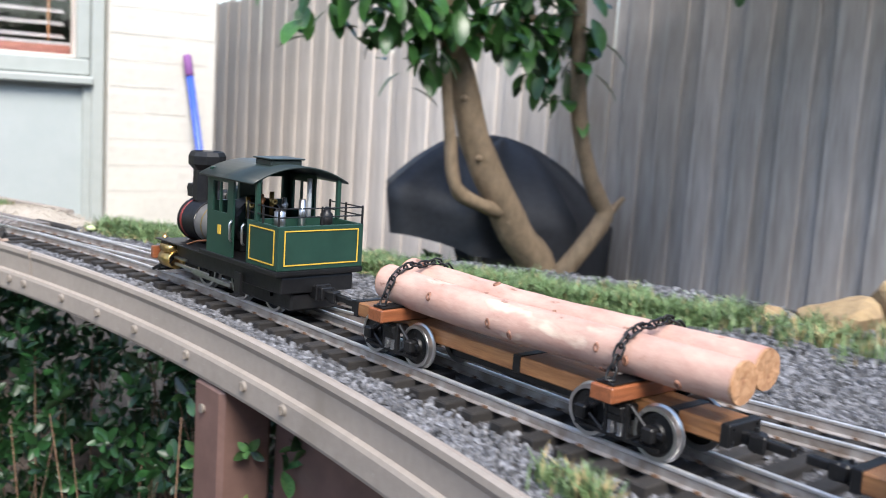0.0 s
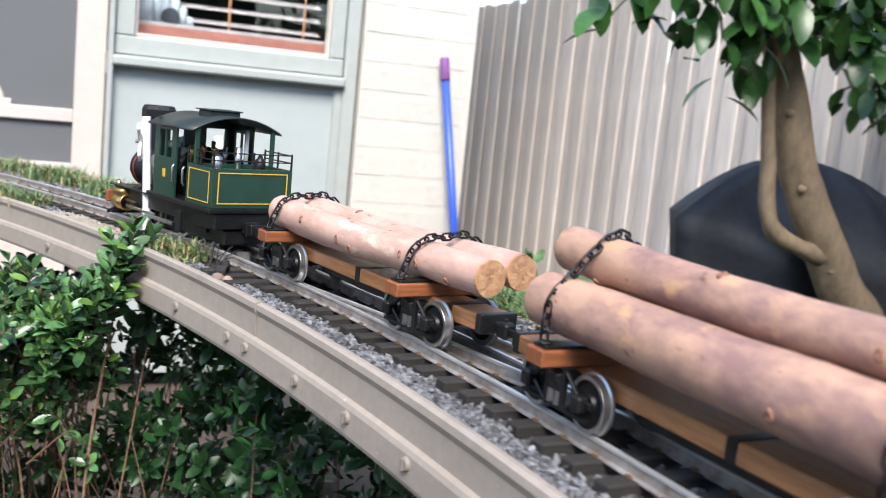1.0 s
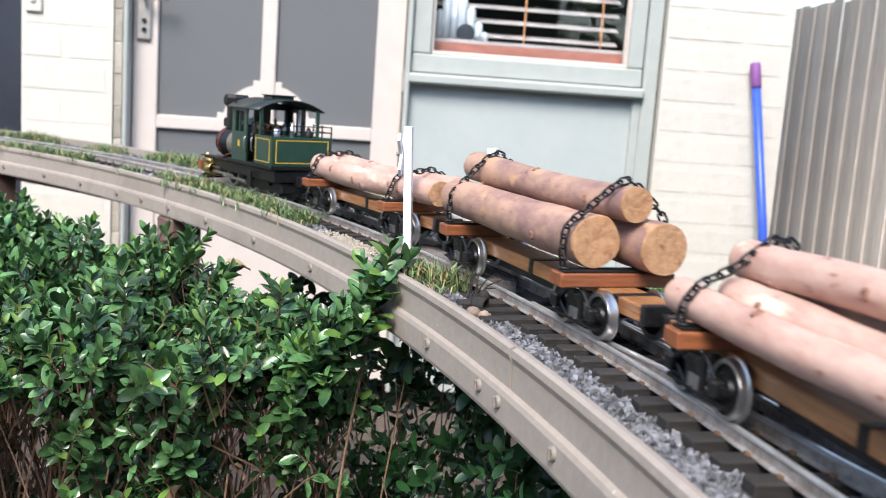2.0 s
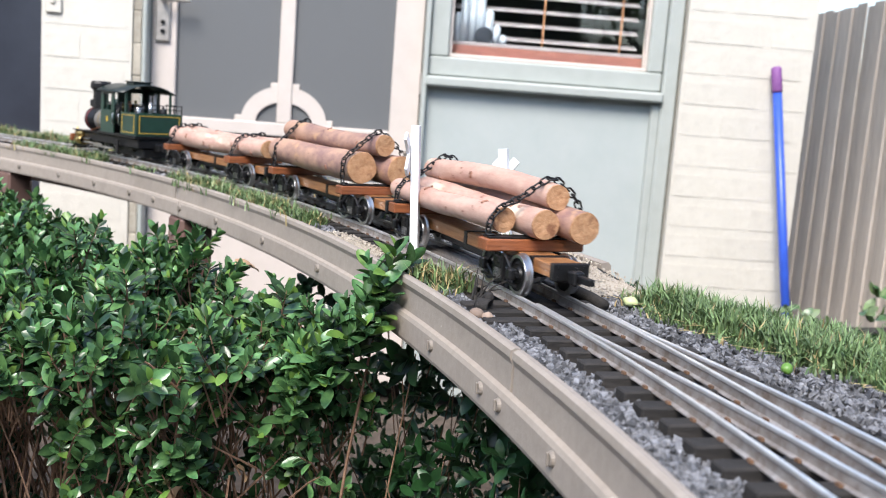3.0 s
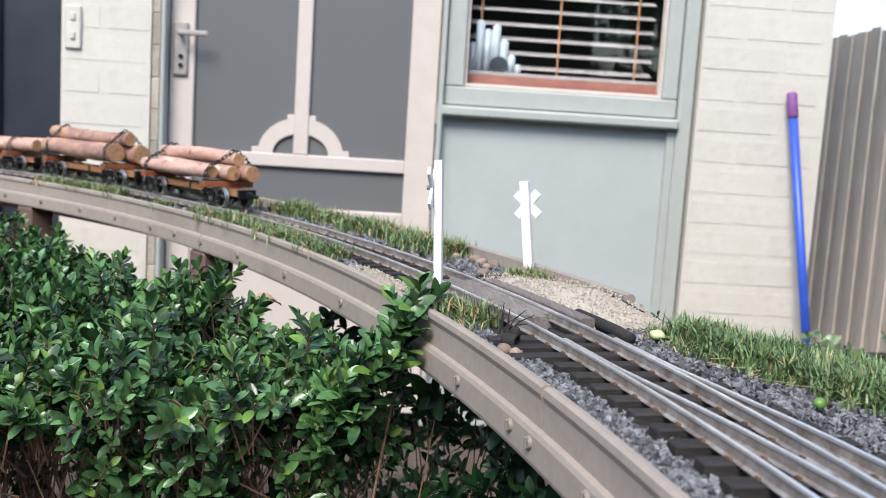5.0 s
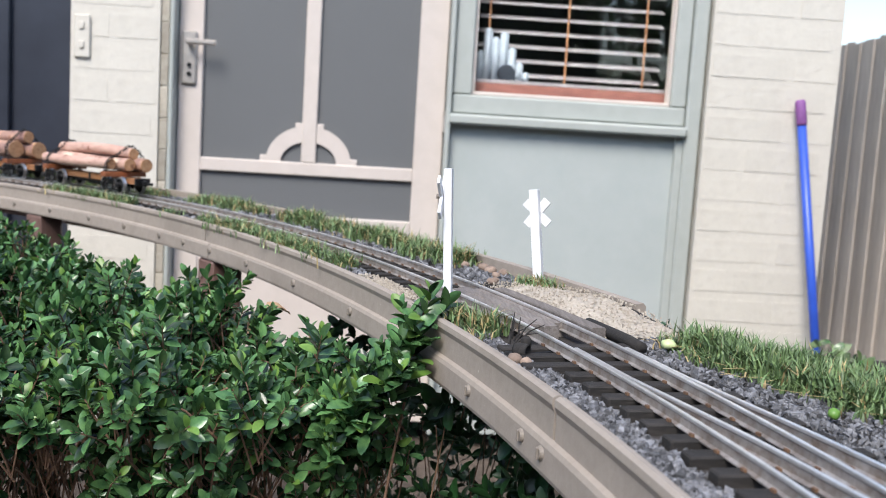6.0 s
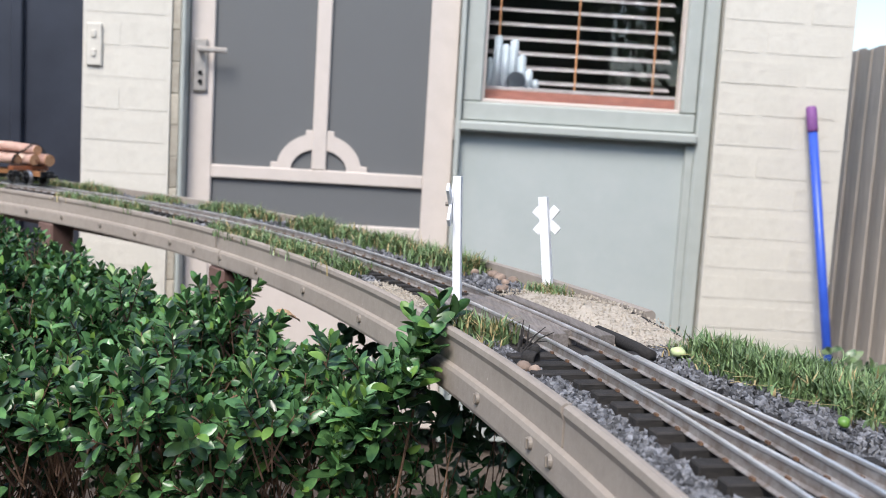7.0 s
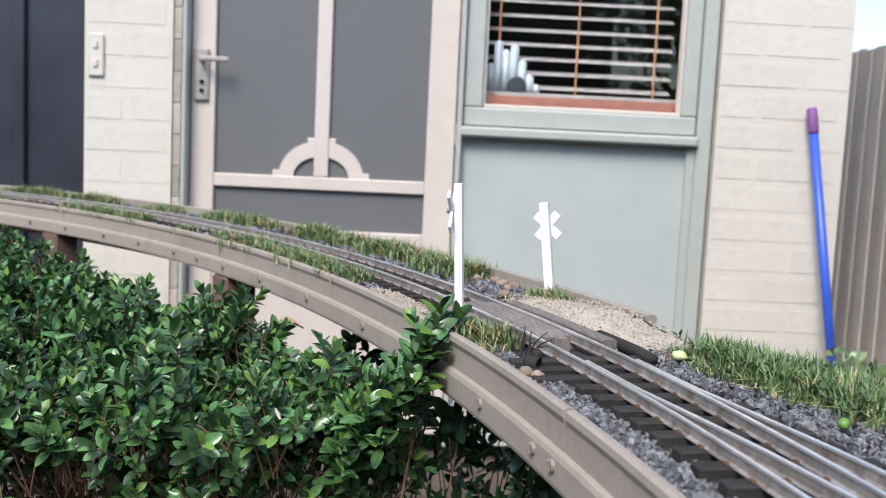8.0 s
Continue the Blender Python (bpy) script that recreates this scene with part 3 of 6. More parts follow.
sweep(bm, [(FO + 0.05, 0.60), (FO + 0.05, 0.72), (FO + 0.09, 0.72), (FO + 0.09, 0.60)], S_START, 0.14, 0.04, place=rim)
tagged(obj("side_beam", bm, M_BROWN), "chocolate-brown timber bearer under the railway", "beam", kind="structure")
bm = bmesh.new()
sweep(bm, [(FO + 0.08, 0.695), (FO + 0.08, 0.72), (FO + 0.12, 0.72), (FO + 0.12, 0.695)], 0.145, S_END, 0.04, place=rim)
tagged(obj("side_bearer", bm, M_BROWN), "dark brown timber joist under the railway", "beam", kind="structure")

# garden bed behind, level with the soil at the fence
bm = bmesh.new()
bmesh.ops.create_grid(bm, x_segments=30, y_segments=50, size=1)
for v in bm.verts:
    x, y = 0.45 + (v.co.x + 1) * 0.79, 0.6 + v.co.y * 2.25
    v.co = Vector((x, y, 0.36 + 0.03 * noise.noise(Vector((x * 4, y * 4, 1)))))
tagged(obj("garden_bed", bm, M_SOIL, smooth=True), "dark soil garden bed between railway and fence", "garden bed", kind="structure")

# ---- track ----
track = thing("track", "model railway track with worn steel rails on dark sleepers", "railway track", kind="structure")
RAIL_PROF = [(-0.0027, 0.7636), (0.0027, 0.7636), (0.0027, 0.7642), (0.0008, 0.7652), (0.0006, 0.7696), (0.0014, 0.7703), (0.0014, 0.7717),
             (0.0010, 0.772), (-0.0010, 0.772), (-0.0014, 0.7717), (-0.0014, 0.7703), (-0.0006, 0.7696), (-0.0008, 0.7652), (-0.0027, 0.7642)]
G, GC = 0.0192, -0.0042
TOE = 0.66


def branch(s):
    """Distance of the branch line from the main line, behind the toe of the points."""
    return float(np.interp(TOE - s, [0, 0.05, 0.10, 0.15, 0.22, 0.315, 0.42, 0.55, 0.7, 0.9, 1.5], [0, 0.001, 0.004, 0.009, 0.0165, 0.0245, 0.038, 0.060, 0.084, 0.117, 0.22]))


def rail_part(bm):
    """One rail: bright running head, tarnished web and foot."""
    for f in bm.faces:
        f.material_index = 0 if f.calc_center_median().z > 0.7698 else 1
    part("rail", bm, M_RAIL, track).data.materials.append(M_RAILSIDE)


for o in (-G, G):
    bm = bmesh.new()
    sweep(bm, RAIL_PROF, S_START, S_END, 0.03, o + GC)
    rail_part(bm)
# point blades lie close against the stock rails up to the toe
for o in (-G, G):
    bm = bmesh.new()
    sweep(bm, RAIL_PROF, S_START, TOE - 0.015, 0.02, o + GC, lambda s: max(branch(s), 0.0033))
    rail_part(bm)
rnd = random.Random(11)
sl_mesh = {}


def sleeper_mesh(length):
    key = round(length, 3)
    if key not in sl_mesh:
        bm = bmesh.new()
        box(bm, (length, 0.0118, 0.0098), bevel=0.0009)
        me = bpy.data.meshes.new("sleeper")
        bm.to_mesh(me)
        bm.free()
        me.materials.append(M_SLEEPER)
        sl_mesh[key] = me
    return sl_mesh[key]


chairs = bmesh.new()
s = -0.6
while s < 4.35:
    wide = 0.0
    length, mid = 0.083, 0.0
    if s < TOE - 0.03:
        wide = round(branch(s) / 0.006) * 0.006
        length, mid = 0.084 + wide, wide / 2
    elif s < TOE + 0.05:
        length, mid = 0.102, -0.011
    if not 0.70 < s < 0.90:
        ob = new("sleeper", sleeper_mesh(length))
        ob.parent = track
        ob.matrix_basis = Matrix.Translation(along(s, mid + rnd.uniform(-0.0015, 0.0015), 0.75935)) @ pose(0, 0, 0, rnd.uniform(-1, 1), 0, math.degrees(heading(s)) + rnd.uniform(-1.2, 1.2))
        for o in [GC - G, GC + G] + ([GC + branch(s) - G, GC + branch(s) + G] if s < TOE - 0.1 else []):
            for d in (-0.0038, 0.0038):
                box(chairs, (0.0016, 0.0034, 0.0015), Matrix.Translation(along(s, o + d, 0.7652)) @ pose(0, 0, 0, 0, 0, math.degrees(heading(s))))
    s += 0.0262
tagged(part("rail_fixing", chairs, M_CHAIRS, track, "rusty rail fixings"), kind="stuff")
# timber level crossing
cross = thing("level_crossing", "weathered grey plank level crossing over the rails", "level crossing")
for o, w, a, b in ((-0.0135, 0.012, 0.735, 0.90), (0.0, 0.0125, 0.728, 0.905), (0.0135, 0.012, 0.74, 0.898), (-0.036, 0.013, 0.83, 0.885), (0.036, 0.0125, 0.72, 0.90)):
    bm = bmesh.new()
    sweep(bm, [(o - w / 2, 0.757), (o + w / 2, 0.757), (o + w / 2, 0.7685), (o + w / 2 - 0.001, 0.7695), (o - w / 2 + 0.001, 0.7695), (o - w / 2, 0.7685)], a, b, 0.03)
    part("plank", bm, M_PLANK, cross)
bm = bmesh.new()
tube(bm, [along(0.672, 0.046, 0.7645), along(0.69, 0.0465, 0.765), along(0.72, 0.047, 0.765), along(0.76, 0.049, 0.765)], [0.0045, 0.0052, 0.005, 0.0045], 9, 0.3, 4)
tagged(obj("timber_offcut", bm, M_SLEEPER, smooth=True), "charred round timber offcut beside the rails", "timber")

# point motor beside the toe
pm = thing("point_lever", "black cast points lever box beside the rails", "points lever")
pm.matrix_basis = Matrix.Translation(along(0.667, -0.05, 0.7630)) @ pose(0, 0, 0, 0, 0, 16) @ Matrix.Scale(0.75, 4)
bm = bmesh.new()
lathe(bm, [(0.006, 0), (0.007, 0.002), (0.007, 0.012), (0.006, 0.014)], 14, pose(-0.008, 0, 0.004, 90, 0, 40))
lathe(bm, [(0.0045, 0), (0.005, 0.004), (0.004, 0.008), (0.002, 0.010)], 12, pose(0.004, 0.002, 0.006))
part("drum", bm, M_SLEEPER, pm, smooth=True)
bm = bmesh.new()
slab(bm, -0.016, 0.006, -0.007, 0.007, -0.004, 0.001, 0.001)
part("base", bm, M_BLACK, pm)
bm = bmesh.new()
cyl(bm, 0.0012, 0.0012, 0.026, 8, pose(0.016, 0.0, 0.0, 0, 86, 0))
part("rod", bm, M_BLACK, pm)

# ---- crossing signs ----
def crossing_sign(s, o, h, lean, turn, arms):
    th = thing("crossing_sign", "white-painted model crossing sign post with crossed arms", "sign", group="crossing signs")
    th.matrix_basis = Matrix.Translation(along(s, o, 0.762)) @ pose(0, 0, 0, lean[0], lean[1], turn)
    bm = bmesh.new()
    slab(bm, -0.0047, 0.0047, -0.0035, 0.0035, 0, h, 0.0004)
    part("post", bm, M_WHITE, th)
    for tilt, y, ln in arms:
        bm = bmesh.new()
        box(bm, (ln, 0.0026, 0.0088), pose(0, y, h - 0.024, 0, tilt, 0), 0.0003)
        part("arm", bm, M_WHITE, th)
    bm = bmesh.new()
    cyl(bm, 0.002, 0.002, 0.004, 8, pose(0, -0.0085, h - 0.024, 90))
    part("screw", bm, M_BOLT, th)
    return th


crossing_sign(0.8565, -0.0365, 0.119, (3.0, 0.3), -102, ((45, -0.0052, 0.044), (-45, -0.0058, 0.044)))
crossing_sign(0.953, 0.1085, 0.098, (0.5, 7.5), 152, ((45, -0.0052, 0.034), (-45, -0.0058, 0.034)))

# ---- blue broom handle leaning on the pier ----
broom = thing("broom_handle", "blue broom handle with purple grip leaning on the pier", "broom")
bot, top = Vector((1.335, 2.90, 0.02)), Vector((1.19, 2.975, 1.058))
d = top - bot
bm = bmesh.new()
tube(bm, [bot + d * 0.02, top - d * 0.065], 0.0125, 12)
part("shaft", bm, M_BLUE, broom, smooth=True)
bm = bmesh.new()
tube(bm, [top - d * 0.067, top - d * 0.06, top - d * 0.006, top], [0.0135, 0.0145, 0.0145, 0.011], 12)
part("grip", bm, M_PURPLE, broom, smooth=True)
bm = bmesh.new()
slab(bm, 1.20, 1.46, 2.87, 2.93, 0.0, 0.05, 0.01)
part("head", bm, M_BLUE, broom)

# ---- train ----
def frame_pose(s_mid, half):
    a, b = along(s_mid + half, GC, RAIL_Z), along(s_mid - half, GC, RAIL_Z)
    c = (a + b) / 2
    return pose(c.x, c.y, c.z, 0, 0, math.degrees(math.atan2(-(a.x - b.x), a.y - b.y)))


WHEEL_R = 0.0155
MOVERS = []   # (object, offset from the lead point, half truck spacing)
ROLLERS = []  # (axle object, rest matrix, wheel radius)


def wheelset(parent, y, r=WHEEL_R, gauge=0.0208):
    """Axle with two wheels; rolls about its own x."""
    bm = bmesh.new()
    cyl(bm, 0.0018, 0.0018, 0.056, 10, pose(0, 0, 0, 0, 90, 0))
    axle = part("wheelset", bm, M_BLACK, parent)
    axle.matrix_basis = pose(0, y, r)
    for sgn in (-1, 1):
        bm = bmesh.new()
        lathe(bm, [(0.0035, -0.0035), (r * 0.35, -0.0032), (r * 0.42, -0.0012), (r * 0.76, -0.0008), (r * 0.84, -0.0026), (r * 0.84, 0.0025), (r * 0.3, 0.0032), (0.0035, 0.0036)], 24,
              pose(sgn * gauge, 0, 0, 0, -90 * sgn, 0))
        for k in range(5):
            cyl(bm, 0.0009, 0.0009, 0.0022, 6, pose(sgn * (gauge + 0.0012), r * 0.58 * math.cos(k * 1.2566), r * 0.58 * math.sin(k * 1.2566), 0, 90, 0))
        wheel = part("wheel", bm, M_BLACK, axle, smooth=False)
        bm = bmesh.new()
        lathe(bm, [(r * 0.842, -0.0029), (r * 0.985, -0.0031), (r * 0.995, -0.0027), (r, 0.0012), (r * 1.09, 0.0019), (r * 1.10, 0.0027), (r * 1.07, 0.0033), (r * 0.842, 0.0033)], 36,
                      pose(sgn * gauge, 0, 0, 0, -90 * sgn, 0), True)
        part("tyre", bm, M_TYRE, axle, "bright worn steel tyre", smooth=False)
    ROLLERS.append((axle, pose(0, y, r), r))
    return axle


def truck(parent, y):
    t = new("truck")
    t.parent = parent
    t.location = (0, y, 0)
    bm = bmesh.new()
    for sgn in (-1, 1):
        x = sgn * 0.0268
        # arch bars
        tube(bm, [(x, -0.033, 0.017), (x, -0.022, 0.018), (x, -0.010, 0.0275), (x, 0.010, 0.0275), (x, 0.022, 0.018), (x, 0.033, 0.017)], 0.0013, 6)
        tube(bm, [(x, -0.033, 0.0155), (x, -0.022, 0.0155), (x, -0.010, 0.008), (x, 0.010, 0.008), (x, 0.022, 0.0155), (x, 0.033, 0.0155)], 0.0013, 6)
        slab(bm, x - 0.0012, x + 0.0012, -0.031, 0.031, 0.0065, 0.0085)
        for yy in (-0.0075, 0.0075):
            slab(bm, x - 0.0017, x + 0.0017, yy - 0.0014, yy + 0.0014, 0.0065, 0.029, 0.0004)
        slab(bm, x - 0.0022, x + 0.0022, -0.006, 0.006, 0.0165, 0.0265, 0.0007)
    slab(bm, -0.030, 0.030, -0.005, 0.005, 0.0205, 0.0262, 0.001)
    ob = part("archbar_frame", bm, M_BLACK, t)
    for sgn in (-1, 1):
        for yy in (-0.025, 0.025):
            bm = bmesh.new()
            slab(bm, sgn * 0.0248, sgn * 0.0318, yy - 0.0042, yy + 0.0042, 0.0115, 0.0205, 0.0012)
            part("axle_box", bm, M_BLACK, t)
        bm = bmesh.new()
        for yy in (-0.0036, 0.0036):
            pts = [(sgn * 0.0268 + 0.0022 * math.cos(a * 0.9), yy + 0.0022 * math.sin(a * 0.9), 0.0085 + a * 0.00019) for a in range(0, 42)]
            tube(bm, pts, 0.0006, 5)
        part("coil_spring", bm, M_TYRE, t, "small steel coil springs")
    for yy in (-0.025, 0.025):
        wheelset(t, yy)
    return t


def coupler(parent, y, sgn):
    bm = bmesh.new()
    slab(bm, -0.0026, 0.0026, y + sgn * 0.012, y + sgn * 0.044, 0.0205, 0.0255, 0.0006)
    slab(bm, -0.006, 0.006, y - 0.012, y + 0.012, 0.0175, 0.0285, 0.001)
    slab(bm, -0.0075, 0.0075, y + sgn * 0.004 - 0.0015, y + sgn * 0.004 + 0.0015, 0.016, 0.030, 0.0006)
    slab(bm, -0.0032, 0.0032, y + sgn * 0.008, y + sgn * 0.022, 0.0195, 0.0265, 0.0008)
    slab(bm, -0.0065, 0.0045, y + sgn * 0.019, y + sgn * 0.0265, 0.018, 0.028, 0.0016)
    slab(bm, -0.0065, -0.0032, y + sgn * 0.024, y + sgn * 0.030, 0.018, 0.028, 0.001)
    cyl(bm, 0.0012, 0.0012, 0.014, 8, pose(0.0, y + sgn * 0.021, 0.023))
    return part("coupler", bm, M_BLACK, parent)


HALF = 0.109
TRAIN, LOCO_SCALE = 0.92, 0.92  # scale of the wagons with their loads, and of the locomotive


def log_wagon():
    w = thing("log_wagon", "skeleton log wagon with oak beam and black archbar trucks", "railway wagon", group="log wagons")
    bm = bmesh.new()
    slab(bm, -0.0145, 0.0145, -0.173, 0.173, 0.0195, 0.0305, 0.0009)
    part("centre_beam", bm, M_WOOD, w)
    for y in (-0.139, -0.012, 0.139):
        bm = bmesh.new()
        slab(bm, -0.0152, 0.0152, y - 0.0035, y + 0.0035, 0.0190, 0.0311, 0.0005)
        part("strap", bm, M_BLACK, w, "black metal strap")
    for y in (-HALF, HALF):
        bm = bmesh.new()
        slab(bm, -0.0435, 0.0435, y - 0.0085, y + 0.0085, 0.0306, 0.0402, 0.0009)
        b = part("bolster", bm, M_REDWOOD, w, "red-brown timber bolster")
        bm = bmesh.new()
        slab(bm, -0.0405, 0.0405, y - 0.0065, y + 0.0065, 0.0403, 0.0420, 0.0004)
        for sgn in (-1, 1):
            tube(bm, [(sgn * 0.037 + 0.0035 * math.cos(a), y + 0.0035 * math.sin(a), 0.0428) for a in [k * 0.5236 for k in range(13)]], 0.0009, 6)
        part("wear_plate", bm, M_BLACK, b, "black metal wear plate")
    for y in (-0.173, 0.173):
        bm = bmesh.new()
        slab(bm, -0.0152, 0.0152, y - 0.003, y + 0.003, 0.0185, 0.0315, 0.0006)
        for xx in (-0.011, 0.011):
            for zz in (0.021, 0.029):
                cyl(bm, 0.0012, 0.0012, 0.008, 6, pose(xx, y, zz, 90))
        part("end_plate", bm, M_BLACK, w)
    coupler(w, -0.162, -1)
    coupler(w, 0.162, 1)
    for y in (-HALF, HALF):
        truck(w, y)
    bm = bmesh.new()
    slab(bm, -0.009, 0.009, -0.06, 0.06, 0.013, 0.0192, 0.001)
    cyl(bm, 0.006, 0.006, 0.03, 12, pose(0.004, 0.0, 0.014, 90))
    part("brake_gear", bm, M_BLACK, w)
    return w


def log(label, x, z, r0, r1, y0, y1, bark, seed, bend=0.004, knots=3, sag=0.0):
    """A round log from y0 (rear) to y1 (front); origin at its wagon's origin."""
    rnd = random.Random(seed)
    n, segs = 34, 22
    bm = bmesh.new()
    kn = [(rnd.uniform(y0 + 0.03, y1 - 0.02), rnd.uniform(1.6, 4.2), rnd.uniform(0.0012, 0.0024)) for _ in range(knots)]
    ph = rnd.uniform(0, 6)
    rings = []

    def radius(a, y, t):
        r = r0 + (r1 - r0) * t
        r *= 1 + 0.05 * noise.noise(Vector((math.cos(a) * 1.2 + seed, math.sin(a) * 1.2, y * 28))) + 0.02 * noise.noise(Vector((math.cos(a) * 5, math.sin(a) * 5 + seed, y * 120)))
        for ky, ka, kh in kn:
            da = (a - ka + math.pi) % (2 * math.pi) - math.pi
            q = ((y - ky) / 0.0065) ** 2 + (da * r0 / 0.0055) ** 2
            r += kh * math.exp(-q)
        return r

    for i in range(n + 1):
        t = i / n
        y = y0 + (y1 - y0) * t
        cx = x + bend * math.sin(t * 3.1 + ph * 0.3)
        cz = z + sag * math.sin(t * math.pi) + 0.0015 * math.sin(t * 5 + ph)
        rings.append([bm.verts.new((cx + radius(a, y, t) * math.cos(a), y, cz + radius(a, y, t) * math.sin(a))) for a in [2 * math.pi * k / segs for k in range(segs)]])
    for a, b in zip(rings, rings[1:]):
        for k in range(segs):
            bm.faces.new((a[k], b[k], b[(k + 1) % segs], a[(k + 1) % segs]))
    ends = []
    for ring, sgn in ((rings[0], -1), (rings[-1], 1)):
        e = bmesh.new()
        c = sum((v.co for v in ring), Vector()) / segs
        prev = None
        for q, dy in ((1.004, -0.0006), (0.97, 0.0012), (0.6, 0.0013), (0.25, 0.0011)):
            cur = [e.verts.new(Vector((c.x + (v.co.x - c.x) * q, v.co.y + sgn * dy + 0.0005 * noise.noise(v.co * 300 * q), c.z + (v.co.z - c.z) * q))) for v in ring]
            if prev:
                for k in range(segs):
                    e.faces.new((prev[k], prev[(k + 1) % segs], cur[(k + 1) % segs], cur[k]) if sgn < 0 else (prev[k], cur[k], cur[(k + 1) % segs], prev[(k + 1) % segs]))
            prev = cur
        e.faces.new(prev if sgn < 0 else prev[::-1])
        ends.append(e)
    bmesh.ops.recalc_face_normals(bm, faces=bm.faces)
    ob = obj("log", bm, bark, smooth=True)
    tagged(ob, label, "log", group="timber load")
    for e in ends:
        bmesh.ops.recalc_face_normals(e, faces=e.faces)
        part("cut_end", e, M_CUT, ob, "sawn orange end grain")
    for ky, ka, kh in kn:
        t = (ky - y0) / (y1 - y0)
        cx = x + bend * math.sin(t * 3.1 + ph * 0.3)
        cz = z + sag * math.sin(t * math.pi) + 0.0015 * math.sin(t * 5 + ph)
        rr = radius(ka, ky, t)
        e = bmesh.new()
        lathe(e, [(0.0024, -0.0012), (0.0020, 0.0001), (0.0012, 0.0002), (0.0007, -0.0003)], 10)
        m = Matrix.Translation((cx + rr * math.cos(ka), ky, cz + rr * math.sin(ka))) @ Vector((math.cos(ka), 0, math.sin(ka))).to_track_quat("Z", "Y").to_matrix().to_4x4() @ Matrix.Diagonal((1.0, 1.5, 1.0, 1))
        bmesh.ops.transform(e, matrix=m, verts=e.verts)
        part("knot", e, M_KNOT, ob, "dark branch knot", smooth=True)
    return ob


LINK = None


def chain(y, pts):
    """A chain of oval links laid over the load at y; pts are (x, z)."""
    global LINK
    ch = thing("chain", "blackened steel chain binding the logs to the bolster", "chain", group="load chains")
    path = bez([(px, y + dy, pz) for px, pz, dy in pts], 24)
    dist, out = 0.0, [path[0]]
    pitch = 0.0066
    for a, b in zip(path, path[1:]):
        dist += (b - a).length
        if dist >= pitch:
            out.append(b)
            dist = 0.0
    if LINK is None:
        bm = bmesh.new()
        ring = [(0.0026 * math.cos(a) , 0.0028 * math.sin(a) * 1.0 + (0.0020 if math.sin(a) > 0 else -0.0020), 0) for a in [k * math.pi / 8 + 0.01 for k in range(17)]]
        tube(bm, ring, 0.00085, 6, caps=False)
        LINK = bpy.data.meshes.new("link")
        bm.to_mesh(LINK)
        bm.free()
        LINK.materials.append(M_BLACK)
        for f in LINK.polygons:
            f.use_smooth = True
    for i, (a, b) in enumerate(zip(out, out[1:])):
        q = (b - a).to_track_quat("Y", "Z").to_matrix().to_4x4()
        ob = new("link", LINK)
        ob.parent = ch
        ob.matrix_basis = Matrix.Translation((a + b) / 2) @ q @ pose(0, 0, 0, 0, 90 * (i % 2) + 12, 0)
    return ch


def load(wagon_s, logs, chains):
    for ob in logs + chains:
        MOVERS.append((ob, wagon_s, HALF))


# lead point: second axle of the first wagon's leading truck; wagons follow at a fixed pitch
PITCH = 0.342
w1 = log_wagon()
LEAD_AXLE = (HALF - 0.025) * TRAIN
OFFS = [-LEAD_AXLE, -LEAD_AXLE - PITCH, -LEAD_AXLE - 2 * PITCH]
MOVERS.append((w1, OFFS[0], HALF))
wagons = [w1]
for k in (1, 2):
    w = copy_thing(w1, Matrix())
    wagons.append(w)
    MOVERS.append((w, OFFS[k], HALF))
for w in wagons[1:]:
    for t in w.children:
        if t.name.startswith("truck"):
            for a in t.children:
                if a.name.startswith("wheelset"):
                    ROLLERS.append((a, a.matrix_basis.copy(), WHEEL_R))
PK, BR = M_BARK_PINK, M_BARK_BROWN
load(OFFS[0],
     [log("pink-barked log with knots, chained on the wagon", -0.0148, 0.0558, 0.0124, 0.0140, -0.180, 0.130, PK, 3, 0.003, 7, -0.0045),
      log("pale pink-barked log with sawn end on the wagon", 0.0125, 0.0575, 0.0124, 0.0134, -0.176, 0.136, PK, 8, 0.003, 5, -0.002)],
     [chain(HALF, [(-0.037, 0.043, 0), (-0.033, 0.052, 0), (-0.0285, 0.062, 0), (-0.017, 0.0703, 0), (0.0, 0.0708, 0), (0.012, 0.0725, 0), (0.026, 0.066, 0), (0.033, 0.053, 0), (0.037, 0.043, 0)]),
      chain(-HALF, [(-0.037, 0.043, 0), (-0.033, 0.052, 0), (-0.029, 0.062, 0), (-0.017, 0.0705, 0), (0.0, 0.0712, 0), (0.012, 0.0735, 0), (0.0275, 0.066, 0), (0.034, 0.053, 0), (0.037, 0.043, 0)])])
